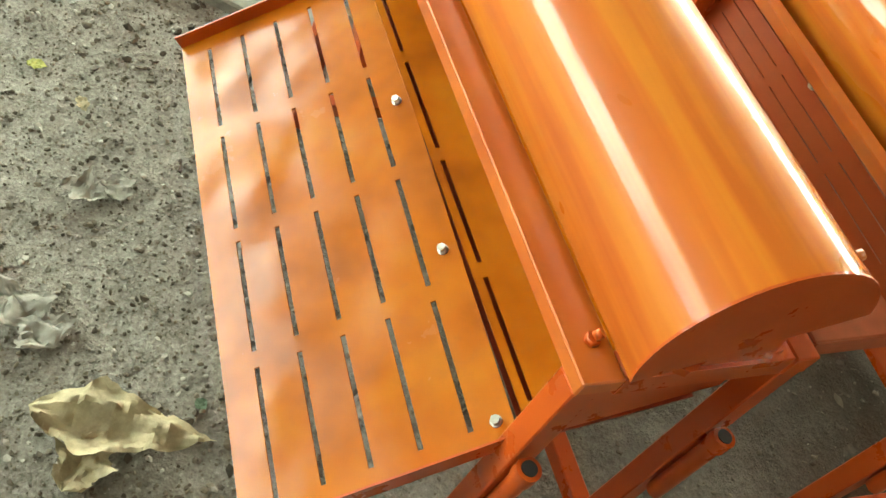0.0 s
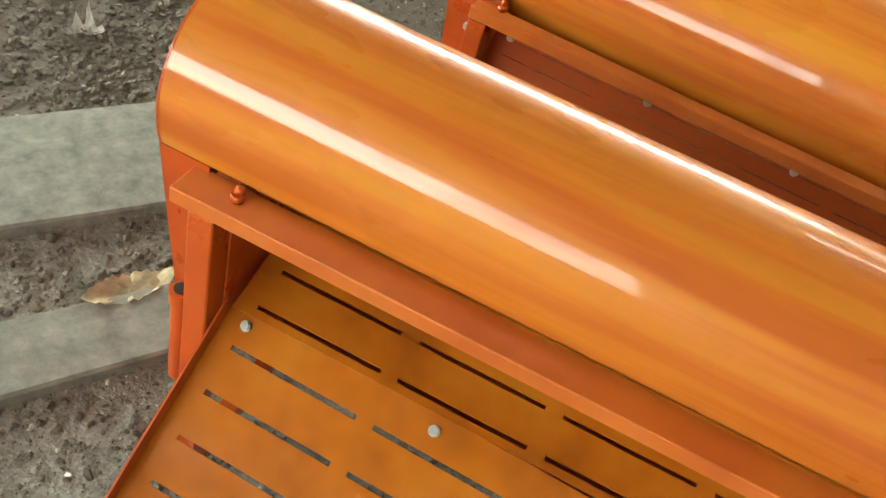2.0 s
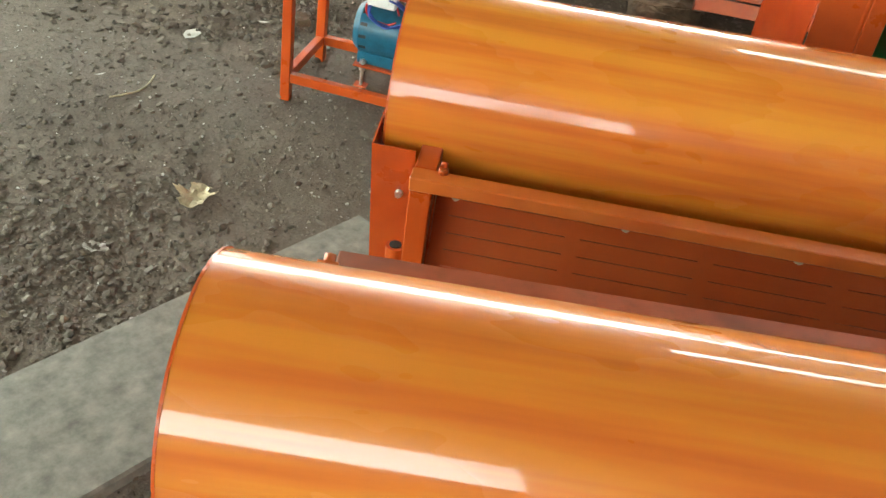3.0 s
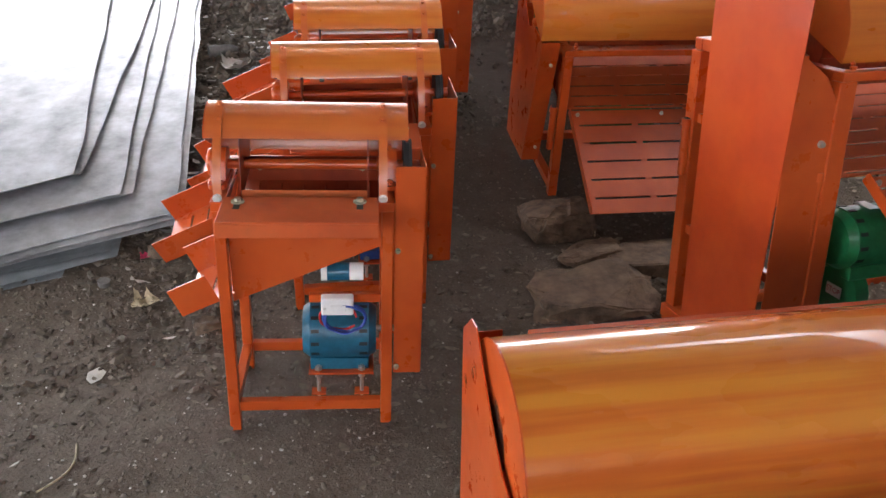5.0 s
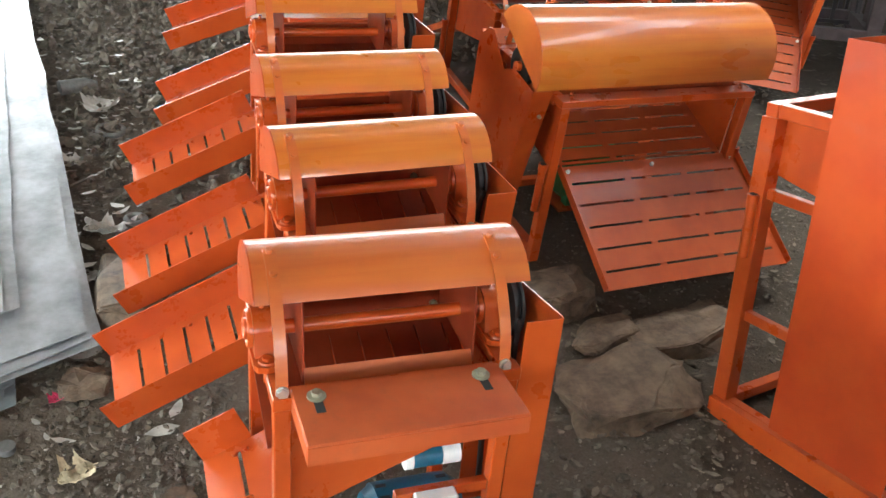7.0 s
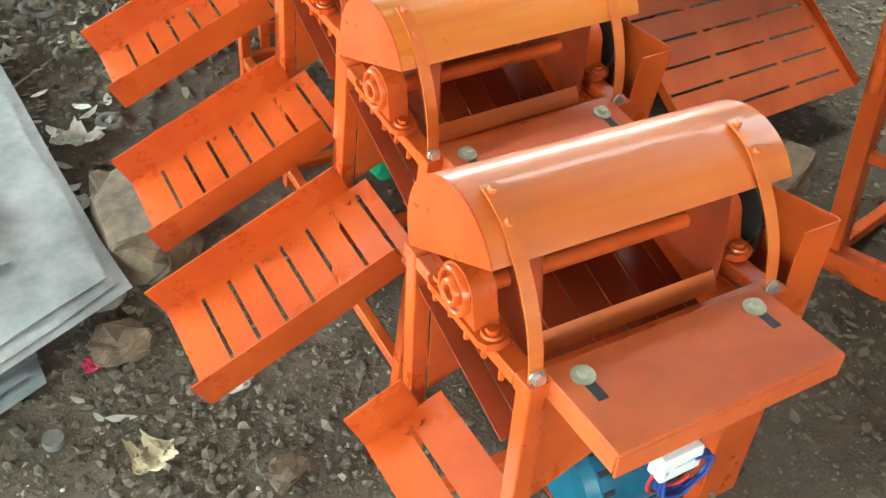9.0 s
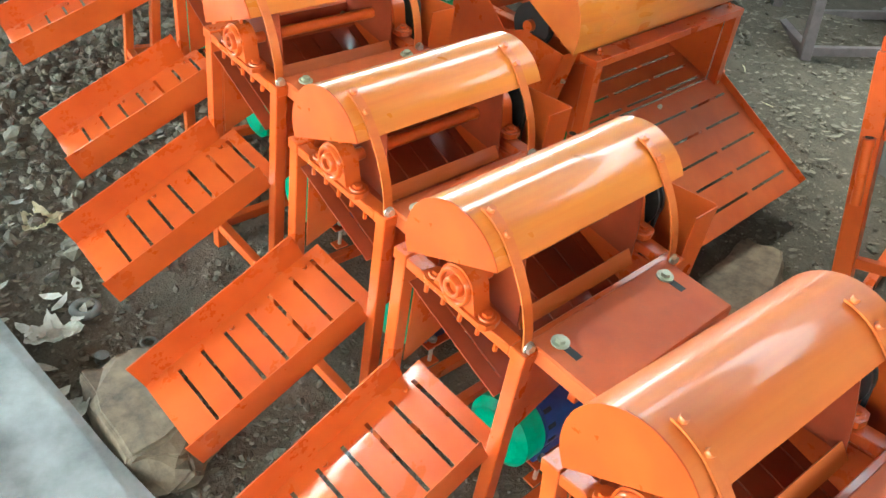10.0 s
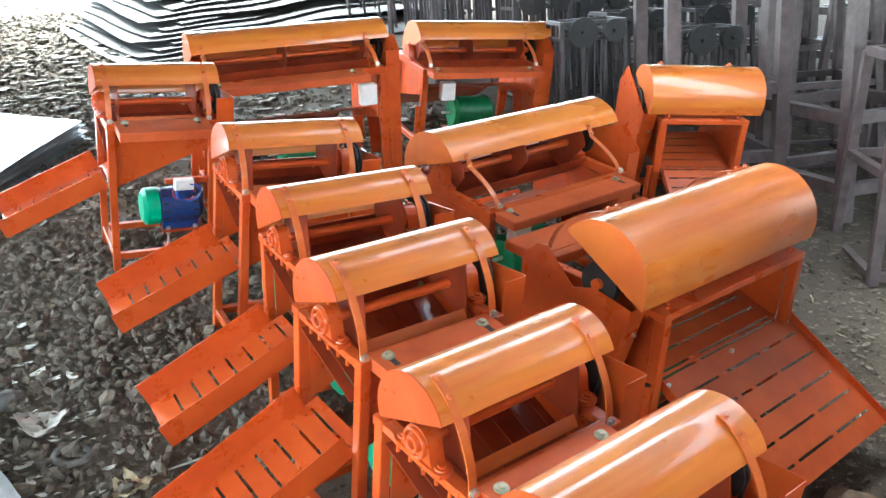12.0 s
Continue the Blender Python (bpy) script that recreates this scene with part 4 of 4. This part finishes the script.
pl += [(rng.normal(1.2, 0.4), rng.normal(0.5, 0.5), rng.uniform(0.003, 0.01)) for k in range(500)]
pl += [(rng.uniform(0.55, 2.2), rng.uniform(-0.4, 1.3), 0.006 + 0.016 * rng.random() ** 2) for k in range(260)]
pl += [(rng.uniform(-1.0, 0.0), rng.uniform(0.2, 1.6), 0.006 + 0.018 * rng.random() ** 2) for k in range(420)]
pl += [(rng.uniform(1.9, 3.9), rng.uniform(-0.4, 2.6), 0.003 + 0.012 * rng.random() ** 2) for k in range(2600)]
scatter("grit", pl, PEBBLE, "dark grit and small stones in drifts")


def flakes(name, count, area, size, mat, label):
    rng = np.random.default_rng(count)
    vs, fs = [], []
    for k in range(count):
        x, y = rng.normal(area[0], area[2]), rng.normal(area[1], area[3])
        a, s, w = rng.uniform(0, math.tau), size * rng.uniform(0.5, 1.4), rng.uniform(0.25, 0.6)
        z, cu = ground_z(x, y) + 0.004 + rng.uniform(0, 0.012), rng.uniform(0.1, 0.5)
        base = len(vs)
        for u, v in ((-1, 0), (-0.4, w), (0.4, w * 0.8), (1, 0), (0.4, -w * 0.8), (-0.4, -w)):
            p, q = u * s, v * s
            vs.append((x + p * math.cos(a) - q * math.sin(a), y + p * math.sin(a) + q * math.cos(a), z + cu * s * (u * u * 0.5 + v * v)))
        fs += [(base, base + 1, base + 5), (base + 1, base + 2, base + 4, base + 5), (base + 2, base + 3, base + 4)]
    me = bpy.data.meshes.new(name)
    me.from_pydata(vs, [], fs)
    me.materials.append(mat)
    return tagged(new(name, me), label, "litter", "", "stuff")


flakes("leaf_litter", 1800, (-0.5, 2.0, 0.35, 0.9), 0.015, LITTER, "dry leaf scraps and husks on the bank")
flakes("straw_litter", 1800, (2.9, 1.6, 0.7, 0.8), 0.016, LITTER, "dry leaf and straw scraps by steel frames")
flakes("husk_litter", 900, (0.9, 0.5, 0.6, 0.5), 0.018, LITTER, "brown leaf scraps between the threshers")


def leaf(name, at, size, turn, mat, label, lobes=0.0, curl=0.25, aspect=0.45, seed=1, taper=0.25):
    """A dead leaf: crumpled, ragged, with a midrib fold."""
    rng = random.Random(seed)
    bm = B()
    nu, nv = 30, 15
    grid = []
    for i in range(nu + 1):
        u = i / nu
        half = aspect * math.sin(math.pi * min(1, u * 1.03)) ** 0.7 * (1 + lobes * math.sin(u * 17 + seed)) * (1 - taper * u)
        rag = 1 + 0.12 * rng.uniform(-1, 1)
        row = []
        for j in range(nv):
            v = (j / (nv - 1) * 2 - 1) * half * rag
            z = curl * (v * v * 1.6 + 0.35 * (u - 0.5) ** 2) + 0.09 * noise.noise(Vector((u * 5, v * 7, seed))) + 0.06 * abs(noise.noise(Vector((u * 13, v * 16, seed)))) + 0.015 * noise.noise(Vector((u * 30, v * 30, seed)))
            row.append(bm.verts.new(((u - 0.5) * size, v * size, (z + 0.05) * size)))
        grid.append(row)
    for i in range(nu):
        for j in range(nv - 1):
            bm.faces.new((grid[i][j], grid[i + 1][j], grid[i + 1][j + 1], grid[i][j + 1])).smooth = True
    bmesh.ops.remove_doubles(bm, verts=bm.verts, dist=0.0008)
    r = bmesh.ops.extrude_face_region(bm, geom=bm.faces[:])
    bmesh.ops.translate(bm, verts=[v for v in r["geom"] if isinstance(v, bmesh.types.BMVert)], vec=(0, 0, 0.0012))
    ob = thing(name, bm, mat, label, "leaf")
    ob.matrix_basis = pose(at[0], at[1], ground_z(*at) + 0.002, 0, 0, turn)
    return ob


leaf("dry_leaf", (1.48, -2.185), 0.28, 79, LEAFM, "large crumpled pale dry leaf on soil", 0.18, 0.5, 0.3, 2, 0.75)
leaf("dry_leaf", (1.535, -2.235), 0.11, 150, LEAFM, "torn pale piece of a dry leaf on soil", 0.2, 0.7, 0.42, 31)
leaf("dry_leaf", (1.275, -2.35), 0.17, 217, LEAFG, "grey withered lobed leaf on soil", 0.4, 0.3, 0.36, 5, 0.7)
leaf("dry_leaf", (0.997, -2.292), 0.085, 70, LEAFG, "grey-brown curled leaf on soil", 0.3, 0.6, 0.45, 7)
leaf("dry_leaf", (0.983, -2.233), 0.07, 10, LEAFG, "grey-brown curled leaf on soil", 0.2, 0.5, 0.45, 8)
leaf("fallen_leaf", (0.673, -2.414), 0.04, 80, LEAFY, "small yellow-green fallen leaf on soil", 0, 0.2, 0.4, 9)
leaf("fallen_leaf", (0.77, -2.318), 0.045, 20, LEAFM, "small pale dry leaf on soil", 0.2, 0.5, 0.3, 10)
leaf("fallen_leaf", (1.43, -2.07), 0.024, 40, LEAFGG, "scrap of green leaf on soil", 0, 0.2, 0.5, 11)
leaf("dry_leaf", (-0.026, -0.536), 0.12, 95, LEAFM, "pale brown curled dry leaf on soil", 0.3, 0.6, 0.42, 12)
leaf("fallen_leaf", (-0.138, -0.825), 0.07, 5, LEAFG, "greyish green leaf on soil", 0, 0.3, 0.3, 13)
leaf("dry_leaf", (0.389, -1.675), 0.2, 70, LEAFM, "curled brown dry leaf leaning on slab", 0, 1.6, 0.2, 14)
leaf("dry_leaf", (-0.41, 0.72), 0.11, 30, LEAFM, "brown dry leaf among grit", 0.3, 0.6, 0.5, 15)
leaf("dry_leaf", (-0.19, 2.2), 0.13, 10, LEAFM, "pale dry leaf under chute", 0.3, 0.7, 0.5, 16)
leaf("paper_scrap", (-0.368, -1.124), 0.09, 50, PLASTIC, "crumpled white plastic scrap on soil", 0.5, 0.8, 0.5, 17)
leaf("paper_scrap", (-0.33, 1.75), 0.15, -10, PLASTIC, "crumpled white plastic sheet on the bank", 0.18, 0.9, 0.4, 18)
leaf("paper_scrap", (-0.33, 2.63), 0.18, 60, PLASTIC, "crumpled white plastic bag on the bank", 0.18, 0.9, 0.5, 19)
leaf("paper_scrap", (-0.45, 2.2), 0.16, 20, PLASTIC, "torn white plastic sheet on the bank", 0.18, 0.8, 0.4, 20)
leaf("paper_scrap", (-0.4, 1.5), 0.12, 80, PLASTIC, "crumpled white paper on the bank", 0.18, 0.9, 0.5, 21)


leaf("plastic_scrap", (-0.47, 1.0), 0.05, 40, PINK, "small pink plastic scrap beside sheet metal", 0.3, 0.6, 0.5, 22)


def rock(at, size, turn, label, seed=1, sink=0.35, mat=None):
    """A broken block of stone: skewed corners, flat faces, chipped edges."""
    rng = random.Random(seed * 5 + 2)
    bm = B()
    for k in range(44):
        d = Vector((rng.gauss(0, 1), rng.gauss(0, 1), rng.gauss(0, 1))).normalized()
        f = 0.5 * rng.uniform(0.88, 1.08) / (abs(d.x) ** 4 + abs(d.y) ** 4 + abs(d.z) ** 6) ** 0.25
        bm.verts.new((f * d.x, f * d.y, max(-0.42, min(0.42, f * d.z))))
    h = bmesh.ops.convex_hull(bm, input=bm.verts[:])
    bmesh.ops.delete(bm, geom=[v for v in h["geom_interior"] if isinstance(v, bmesh.types.BMVert)], context="VERTS")
    bmesh.ops.dissolve_limit(bm, angle_limit=0.35, verts=bm.verts[:], edges=bm.edges[:])
    bmesh.ops.bevel(bm, geom=bm.edges[:], offset=0.03, segments=2, affect="EDGES")
    bmesh.ops.triangulate(bm, faces=bm.faces[:])
    bmesh.ops.subdivide_edges(bm, edges=bm.edges[:], cuts=3)
    bmesh.ops.triangulate(bm, faces=bm.faces[:])
    for v in bm.verts:
        p = v.co.copy()
        v.co += p * 0.17 * noise.fractal(p * 2.6 + Vector((seed * 3.1, 0, 0)), 1.0, 2.0, 4) + 0.022 * noise.noise_vector(p * 8 + Vector((seed, 0, 0)))
        v.co.z += 0.06 * noise.fractal(p * 4.0 + Vector((0, seed * 1.7, 0)), 0.8, 2.2, 4)
        v.co = Vector((v.co.x * size[0], v.co.y * size[1], v.co.z * size[2]))
    ob = thing("rock", bm, mat or ROCK, label, "rock")
    ob.matrix_basis = pose(at[0], at[1], ground_z(*at) + size[2] * (0.5 - sink), 4, -3, turn)
    return ob


rock((1.16, 0.68), (0.46, 0.34, 0.1), 2, "broad flat brown rock on trodden soil", 1)
rock((1.11, 1.14), (0.3, 0.26, 0.17), 18, "rough brown rock on trodden soil", 2)
rock((1.48, 0.88), (0.46, 0.22, 0.09), 12, "flat brown rock between threshers", 3)
rock((1.2, 0.93), (0.27, 0.17, 0.08), 15, "low broken rock on trodden soil", 7)
rock((-0.25, 1.38), (0.27, 0.42, 0.17), -12, "grey-brown boulder beside sheet metal", 4)
rock((-0.4, 1.03), (0.14, 0.12, 0.07), 0, "brown stone beside sheet metal", 5)
rock((-0.18, 0.57), (0.09, 0.07, 0.06), 20, "round tan stone in soil", 6)
rock((1.0, 0.3), (0.05, 0.035, 0.03), 20, "small pale stone on soil", 8, 0.3, PEBBLE)
rock((1.2, 0.36), (0.05, 0.03, 0.03), 70, "small pale stone on soil", 9, 0.3, PEBBLE)


def hoop(at, r, t, mat, label, name="rubber_ring"):
    bm = B()
    m, k = 28, 10
    g = [[bm.verts.new(((r + t * math.cos(b * math.tau / k)) * math.cos(a * math.tau / m), (r + t * math.cos(b * math.tau / k)) * math.sin(a * math.tau / m), t * 0.8 * math.sin(b * math.tau / k))) for b in range(k)] for a in range(m)]
    for a in range(m):
        for b in range(k):
            bm.faces.new((g[a][b], g[(a + 1) % m][b], g[(a + 1) % m][(b + 1) % k], g[a][(b + 1) % k])).smooth = True
    ob = thing(name, bm, mat, label, "ring")
    ob.matrix_basis = pose(at[0], at[1], ground_z(*at) + t * 0.6, 9, 4, 0)
    return ob


RUBBER = plain("dusty_rubber", (0.13, 0.125, 0.115), 0.8, 0, 0.3, 40)
hoop((-0.228, 1.809), 0.03, 0.013, RUBBER, "dusty grey rubber ring on the bank")
hoop((-0.3, 2.45), 0.05, 0.013, RUBBER, "dusty rubber ring among gravel")
hoop((-0.14, 1.62), 0.018, 0.006, RUBBER, "small dusty rubber ring on the bank")
for x, y, r in ((-0.262, 1.628, 0.018), (-0.587, 0.846, 0.022)):
    bm = rod(B(), (0, 0, 0), (0, 0, 0.02), r, 24)
    ob = thing("plastic_disc", bm, RUBBER, "grey plastic lid disc on soil", "disc")
    ob.matrix_basis = pose(x, y, ground_z(x, y), 10, 5)
ob = thing("bottle", rod(rod(B(), (0, 0, 0), (0.12, 0, 0), 0.032, 20), (0.12, 0, 0), (0.16, 0, 0), 0.03, 20, 0.012), RUBBER, "dull grey plastic bottle on gravel", "bottle")
ob.matrix_basis = pose(-0.5, 2.8, ground_z(-0.45, 2.8) + 0.03, 0, 0, 20)
ob = tagged(hose("dead_vine", [(-0.45 + 0.12 * k, 2.05 + 0.1 * math.sin(k * 0.9) + 0.05 * k, ground_z(-0.45 + 0.12 * k, 2.05 + 0.05 * k) + 0.012) for k in range(7)], 0.004, LEAFG, None), "long dead brown stem on the bank", "twig")
for k, (x, y, a) in enumerate(((2.75, 1.75, 20), (2.6, 1.5, 70), (-0.48, -0.2, 30), (1.25, 1.05, 60))):
    z = ground_z(x, y) + 0.006
    tagged(hose("twig", [(x + 0.05 * j * math.cos(radians(a + 12 * j)), y + 0.05 * j * math.sin(radians(a + 12 * j)), z + 0.004 * (j % 2)) for j in range(5)], 0.003, LEAFM, None), "pale dry stem on soil", "twig")


# ---- concrete slabs ----
def slab(cx, cy, L, w, t, yaw, label):
    bm = box(B(), -L / 2, L / 2, -w / 2, w / 2, 0, t, 0.006)
    bmesh.ops.subdivide_edges(bm, edges=bm.edges[:], cuts=3, use_grid_fill=True)
    for v in bm.verts:
        v.co += 0.004 * noise.noise_vector(v.co * 9 + Vector((cx, cy, 0)))
    ob = thing("slab", bm, SLAB, label, "slab")
    ob.matrix_basis = pose(cx, cy, ground_z(cx, cy) - t * 0.3, 0, 0, yaw)
    return ob


slab(0.01, -1.555, 2.28, 0.358, 0.045, 61, "wide grey concrete slab lying on soil")
slab(0.33, -2.0, 1.1, 0.165, 0.045, 64, "narrow grey concrete slab lying on soil")


# ---- sheet metal ----
def sheet_stack(name, label, sheets, L, w, mat, seed, sag=0.02, n_dark=0, skew=0.0):
    """Thin sheets laid on one another; each is (corner x, corner y, height over the soil, yaw)."""
    t = root(name, label, "sheet metal")
    cy = sheets[0][1]
    slope = math.degrees(math.atan((rise(cy + 1.2) - rise(cy + 0.2)) / 1.0))
    base = pose(sheets[0][0], cy, rise(cy + 0.6) - 0.6 * math.tan(radians(slope)), slope, 0, 0)
    inv = base.inverted()
    rng = random.Random(seed)
    for k, (x, y, z, yaw) in enumerate(sheets):
        bm = B()
        nx, ny, ph = 16, 9, rng.uniform(0, 6)
        g = [[bm.verts.new((i / nx * L - skew * j / ny * w, j / ny * w, 0.004 * max(0.0, noise.noise(Vector((i / nx * 5, j / ny * 4, ph)))))) for j in range(ny + 1)] for i in range(nx + 1)]
        for i in range(nx):
            for j in range(ny):
                bm.faces.new((g[i][j], g[i + 1][j], g[i + 1][j + 1], g[i][j + 1])).smooth = True
        r = bmesh.ops.extrude_face_region(bm, geom=bm.faces[:])
        bmesh.ops.translate(bm, verts=[v for v in r["geom"] if isinstance(v, bmesh.types.BMVert)], vec=(0, 0, 0.0015))
        q = inv @ Vector((x, y, 0))
        bmesh.ops.transform(bm, matrix=pose(q.x, q.y / math.cos(radians(slope)) ** 2, z, 0, 0, yaw), verts=bm.verts)
        for v in bm.verts:
            v.co += 0.016 * Vector((noise.noise(v.co * 3 + Vector((k, 0, 0))), noise.noise(v.co * 3 + Vector((0, k, 5))), 0))
            v.co.z += sag * noise.noise(Vector((v.co.x * 1.1, v.co.y * 0.8, seed)))
        # the lowest sheets of a stack take the darker grey
        part("sheet", bm, SHEETM if k < n_dark else mat, t)
    t.matrix_basis = base
    return t


pile = [(-0.74, 0.9, 0.01, 93), (-0.56, 1.0, 0.02, 95), (-0.6, 1.02, 0.032, 92), (-0.57, 1.05, 0.042, 94), (-0.62, 1.06, 0.05, 93), (-0.344, 1.17, 0.058, 97), (-0.37, 1.18, 0.066, 97.4), (-0.385, 1.2, 0.074, 96.6), (-0.57, 1.32, 0.09, 95), (-0.6, 1.3, 0.105, 97), (-0.78, 1.42, 0.122, 93), (-0.8, 1.38, 0.14, 99)]
sheet_stack("sheet_stack", "fanned stack of bright galvanised steel sheets on soil", pile, 2.9, 1.2, SHEET, 4, 0.014, 5, 0.32)
pile = [(-0.38 - 0.012 * (k % 3), 4.44 + 0.012 * (k % 4), 0.014 + 0.014 * k, 46 + 0.5 * (k % 3)) for k in range(9)]
sheet_stack("sheet_stack", "stack of galvanised steel sheets behind threshers", pile, 1.45, 1.5, SHEET, 6, 0.012, 8)
pile = [(1.3 + 0.13 * (k % 4) + 0.05 * k, 7.0 + 0.085 * k, 0.03 + 0.026 * k, 3 + 4 * (k % 4)) for k in range(17)]
sheet_stack("sheet_stack", "heap of dark curved steel sheets in the distance", pile, 3.6, 1.4, SHEETD, 8, 0.1)
flakes("blown_litter", 6000, (-0.6, 7.0, 1.7, 1.2), 0.06, PALELEAF, "pale dry leaves and paper litter behind sheets")
flakes("paper_litter", 160, (-0.7, 7.0, 1.2, 0.9), 0.08, PLASTIC, "white plastic and paper scraps behind sheets")
flakes("stand_litter", 1500, (4.4, 3.0, 1.2, 1.2), 0.028, LITTER, "dry leaf and straw scraps under steel stands")
flakes("bank_litter", 130, (-0.42, 2.2, 0.16, 0.8), 0.035, PLASTIC, "white plastic scraps on the bank")


# ---- bare steel stands ----
def stand_frame(base, top, h, bar_w, label, tiers=(0.1, 0.55, 1.0), pulley=False, mat=None, slats=0):
    t = root("steel_stand", label, "stand", "unpainted steel stands")
    bx, by = base
    tx, ty = top
    def at(sx, sy, q):
        return Vector((sx * (bx + (tx - bx) * q) / 2, sy * (by + (ty - by) * q) / 2, h * q))
    for sx in (-1, 1):
        for sy in (-1, 1):
            part("leg", bar(B(), at(sx, sy, 0), at(sx, sy, 1), bar_w, bar_w, 0.002, (0, 1, 0)), mat or STEEL, t)
    for k in range(slats):
        u = (k + 1) / (slats + 1) * 2 - 1
        for s in (-1, 1):
            part("slat", bar(B(), at(u, s, tiers[0]), at(u, s, 1), bar_w * 0.8, bar_w * 0.5, 0.001, (0, 1, 0)), mat or STEEL, t)
            part("slat", bar(B(), at(s, u, tiers[0]), at(s, u, 1), bar_w * 0.5, bar_w * 0.8, 0.001, (0, 1, 0)), mat or STEEL, t)
    for q in tiers:
        for sx in (-1, 1):
            part("rail", bar(B(), at(sx, -1, q), at(sx, 1, q), bar_w * 0.9, bar_w * 0.9), mat or STEEL, t)
        for sy in (-1, 1):
            part("rail", bar(B(), at(-1, sy, q), at(1, sy, q), bar_w * 0.85, bar_w * 0.85), mat or STEEL, t)
    if pulley:
        for sx, r in ((-0.2, 0.09), (0.3, 0.07)):
            bm = rod(B(), (sx * tx, -ty / 2 - 0.06, h * 0.93), (sx * tx, -ty / 2 - 0.05, h * 0.93), r, 28)
            rod(bm, (sx * tx, -ty / 2 - 0.05, h * 0.93), (sx * tx, -ty / 2 - 0.035, h * 0.93), r * 0.85, 28)
            rod(bm, (sx * tx, -ty / 2 - 0.035, h * 0.93), (sx * tx, -ty / 2 - 0.025, h * 0.93), r, 28)
            rod(bm, (sx * tx, -ty / 2 - 0.09, h * 0.93), (sx * tx, ty / 2, h * 0.93), 0.014, 12)
            part("pulley", bm, BLACK, t)
    return t


f1 = stand_frame((0.62, 0.62), (0.46, 0.46), 1.05, 0.048, "splayed stand of bare dark steel bars on soil", (0.04, 0.5, 1.0))
f1.matrix_basis = stand(3.59, 1.7, -44, 0)
for x, y, yaw in ((4.35, 1.5, -30), (4.75, 2.1, -20), (5.0, 1.3, 10), (4.5, 2.85, -35), (5.15, 2.75, -25), (5.55, 1.2, -40), (6.2, 2.2, -15), (5.2, 3.5, -30), (6.7, 3.2, -28), (6.9, 1.6, -10)):
    copy_thing(f1, stand(x, y, yaw, 0))
f2 = stand_frame((0.62, 0.7), (0.62, 0.7), 1.75, 0.075, "tall frame of square dark steel bars with pulleys", (0.1, 0.32, 1.0), True)
f2.matrix_basis = stand(3.62, 3.02, -35, 0)
for x, y, yaw in ((4.05, 2.35, -20), (5.9, 3.2, -15), (6.3, 4.6, -30), (5.6, 2.0, 0), (7.1, 4.0, -20), (7.3, 2.5, -10), (7.6, 5.4, -25), (6.9, 6.2, -30)):
    copy_thing(f2, stand(x, y, yaw, 0))
f3 = stand_frame((0.44, 0.36), (0.4, 0.32), 0.8, 0.026, "small slatted stand of thin black steel bars with pulleys", (0.12, 0.88, 1.0), True, DARKSTEEL, 2)
f3.matrix_basis = stand(3.7, 4.6, -25, 0)
for x, y, yaw in ((3.35, 3.75, -28), (3.85, 3.85, -24), (3.9, 3.3, -26), (4.6, 3.7, -30), (5.75, 5.0, -22), (5.9, 5.9, -25), (4.15, 4.45, -28), (4.6, 4.4, -20), (4.0, 5.2, -30), (4.5, 5.1, -22), (5.0, 4.9, -25), (4.4, 5.8, -24), (4.9, 5.7, -28), (5.4, 5.5, -20), (5.2, 4.3, -26), (3.5, 5.3, -25), (3.6, 6.0, -30), (4.1, 6.4, -22), (4.7, 6.5, -28), (5.3, 6.3, -24), (3.9, 7.2, -26), (4.6, 7.3, -20), (5.3, 7.1, -30)):
    copy_thing(f3, stand(x, y, yaw, 0))
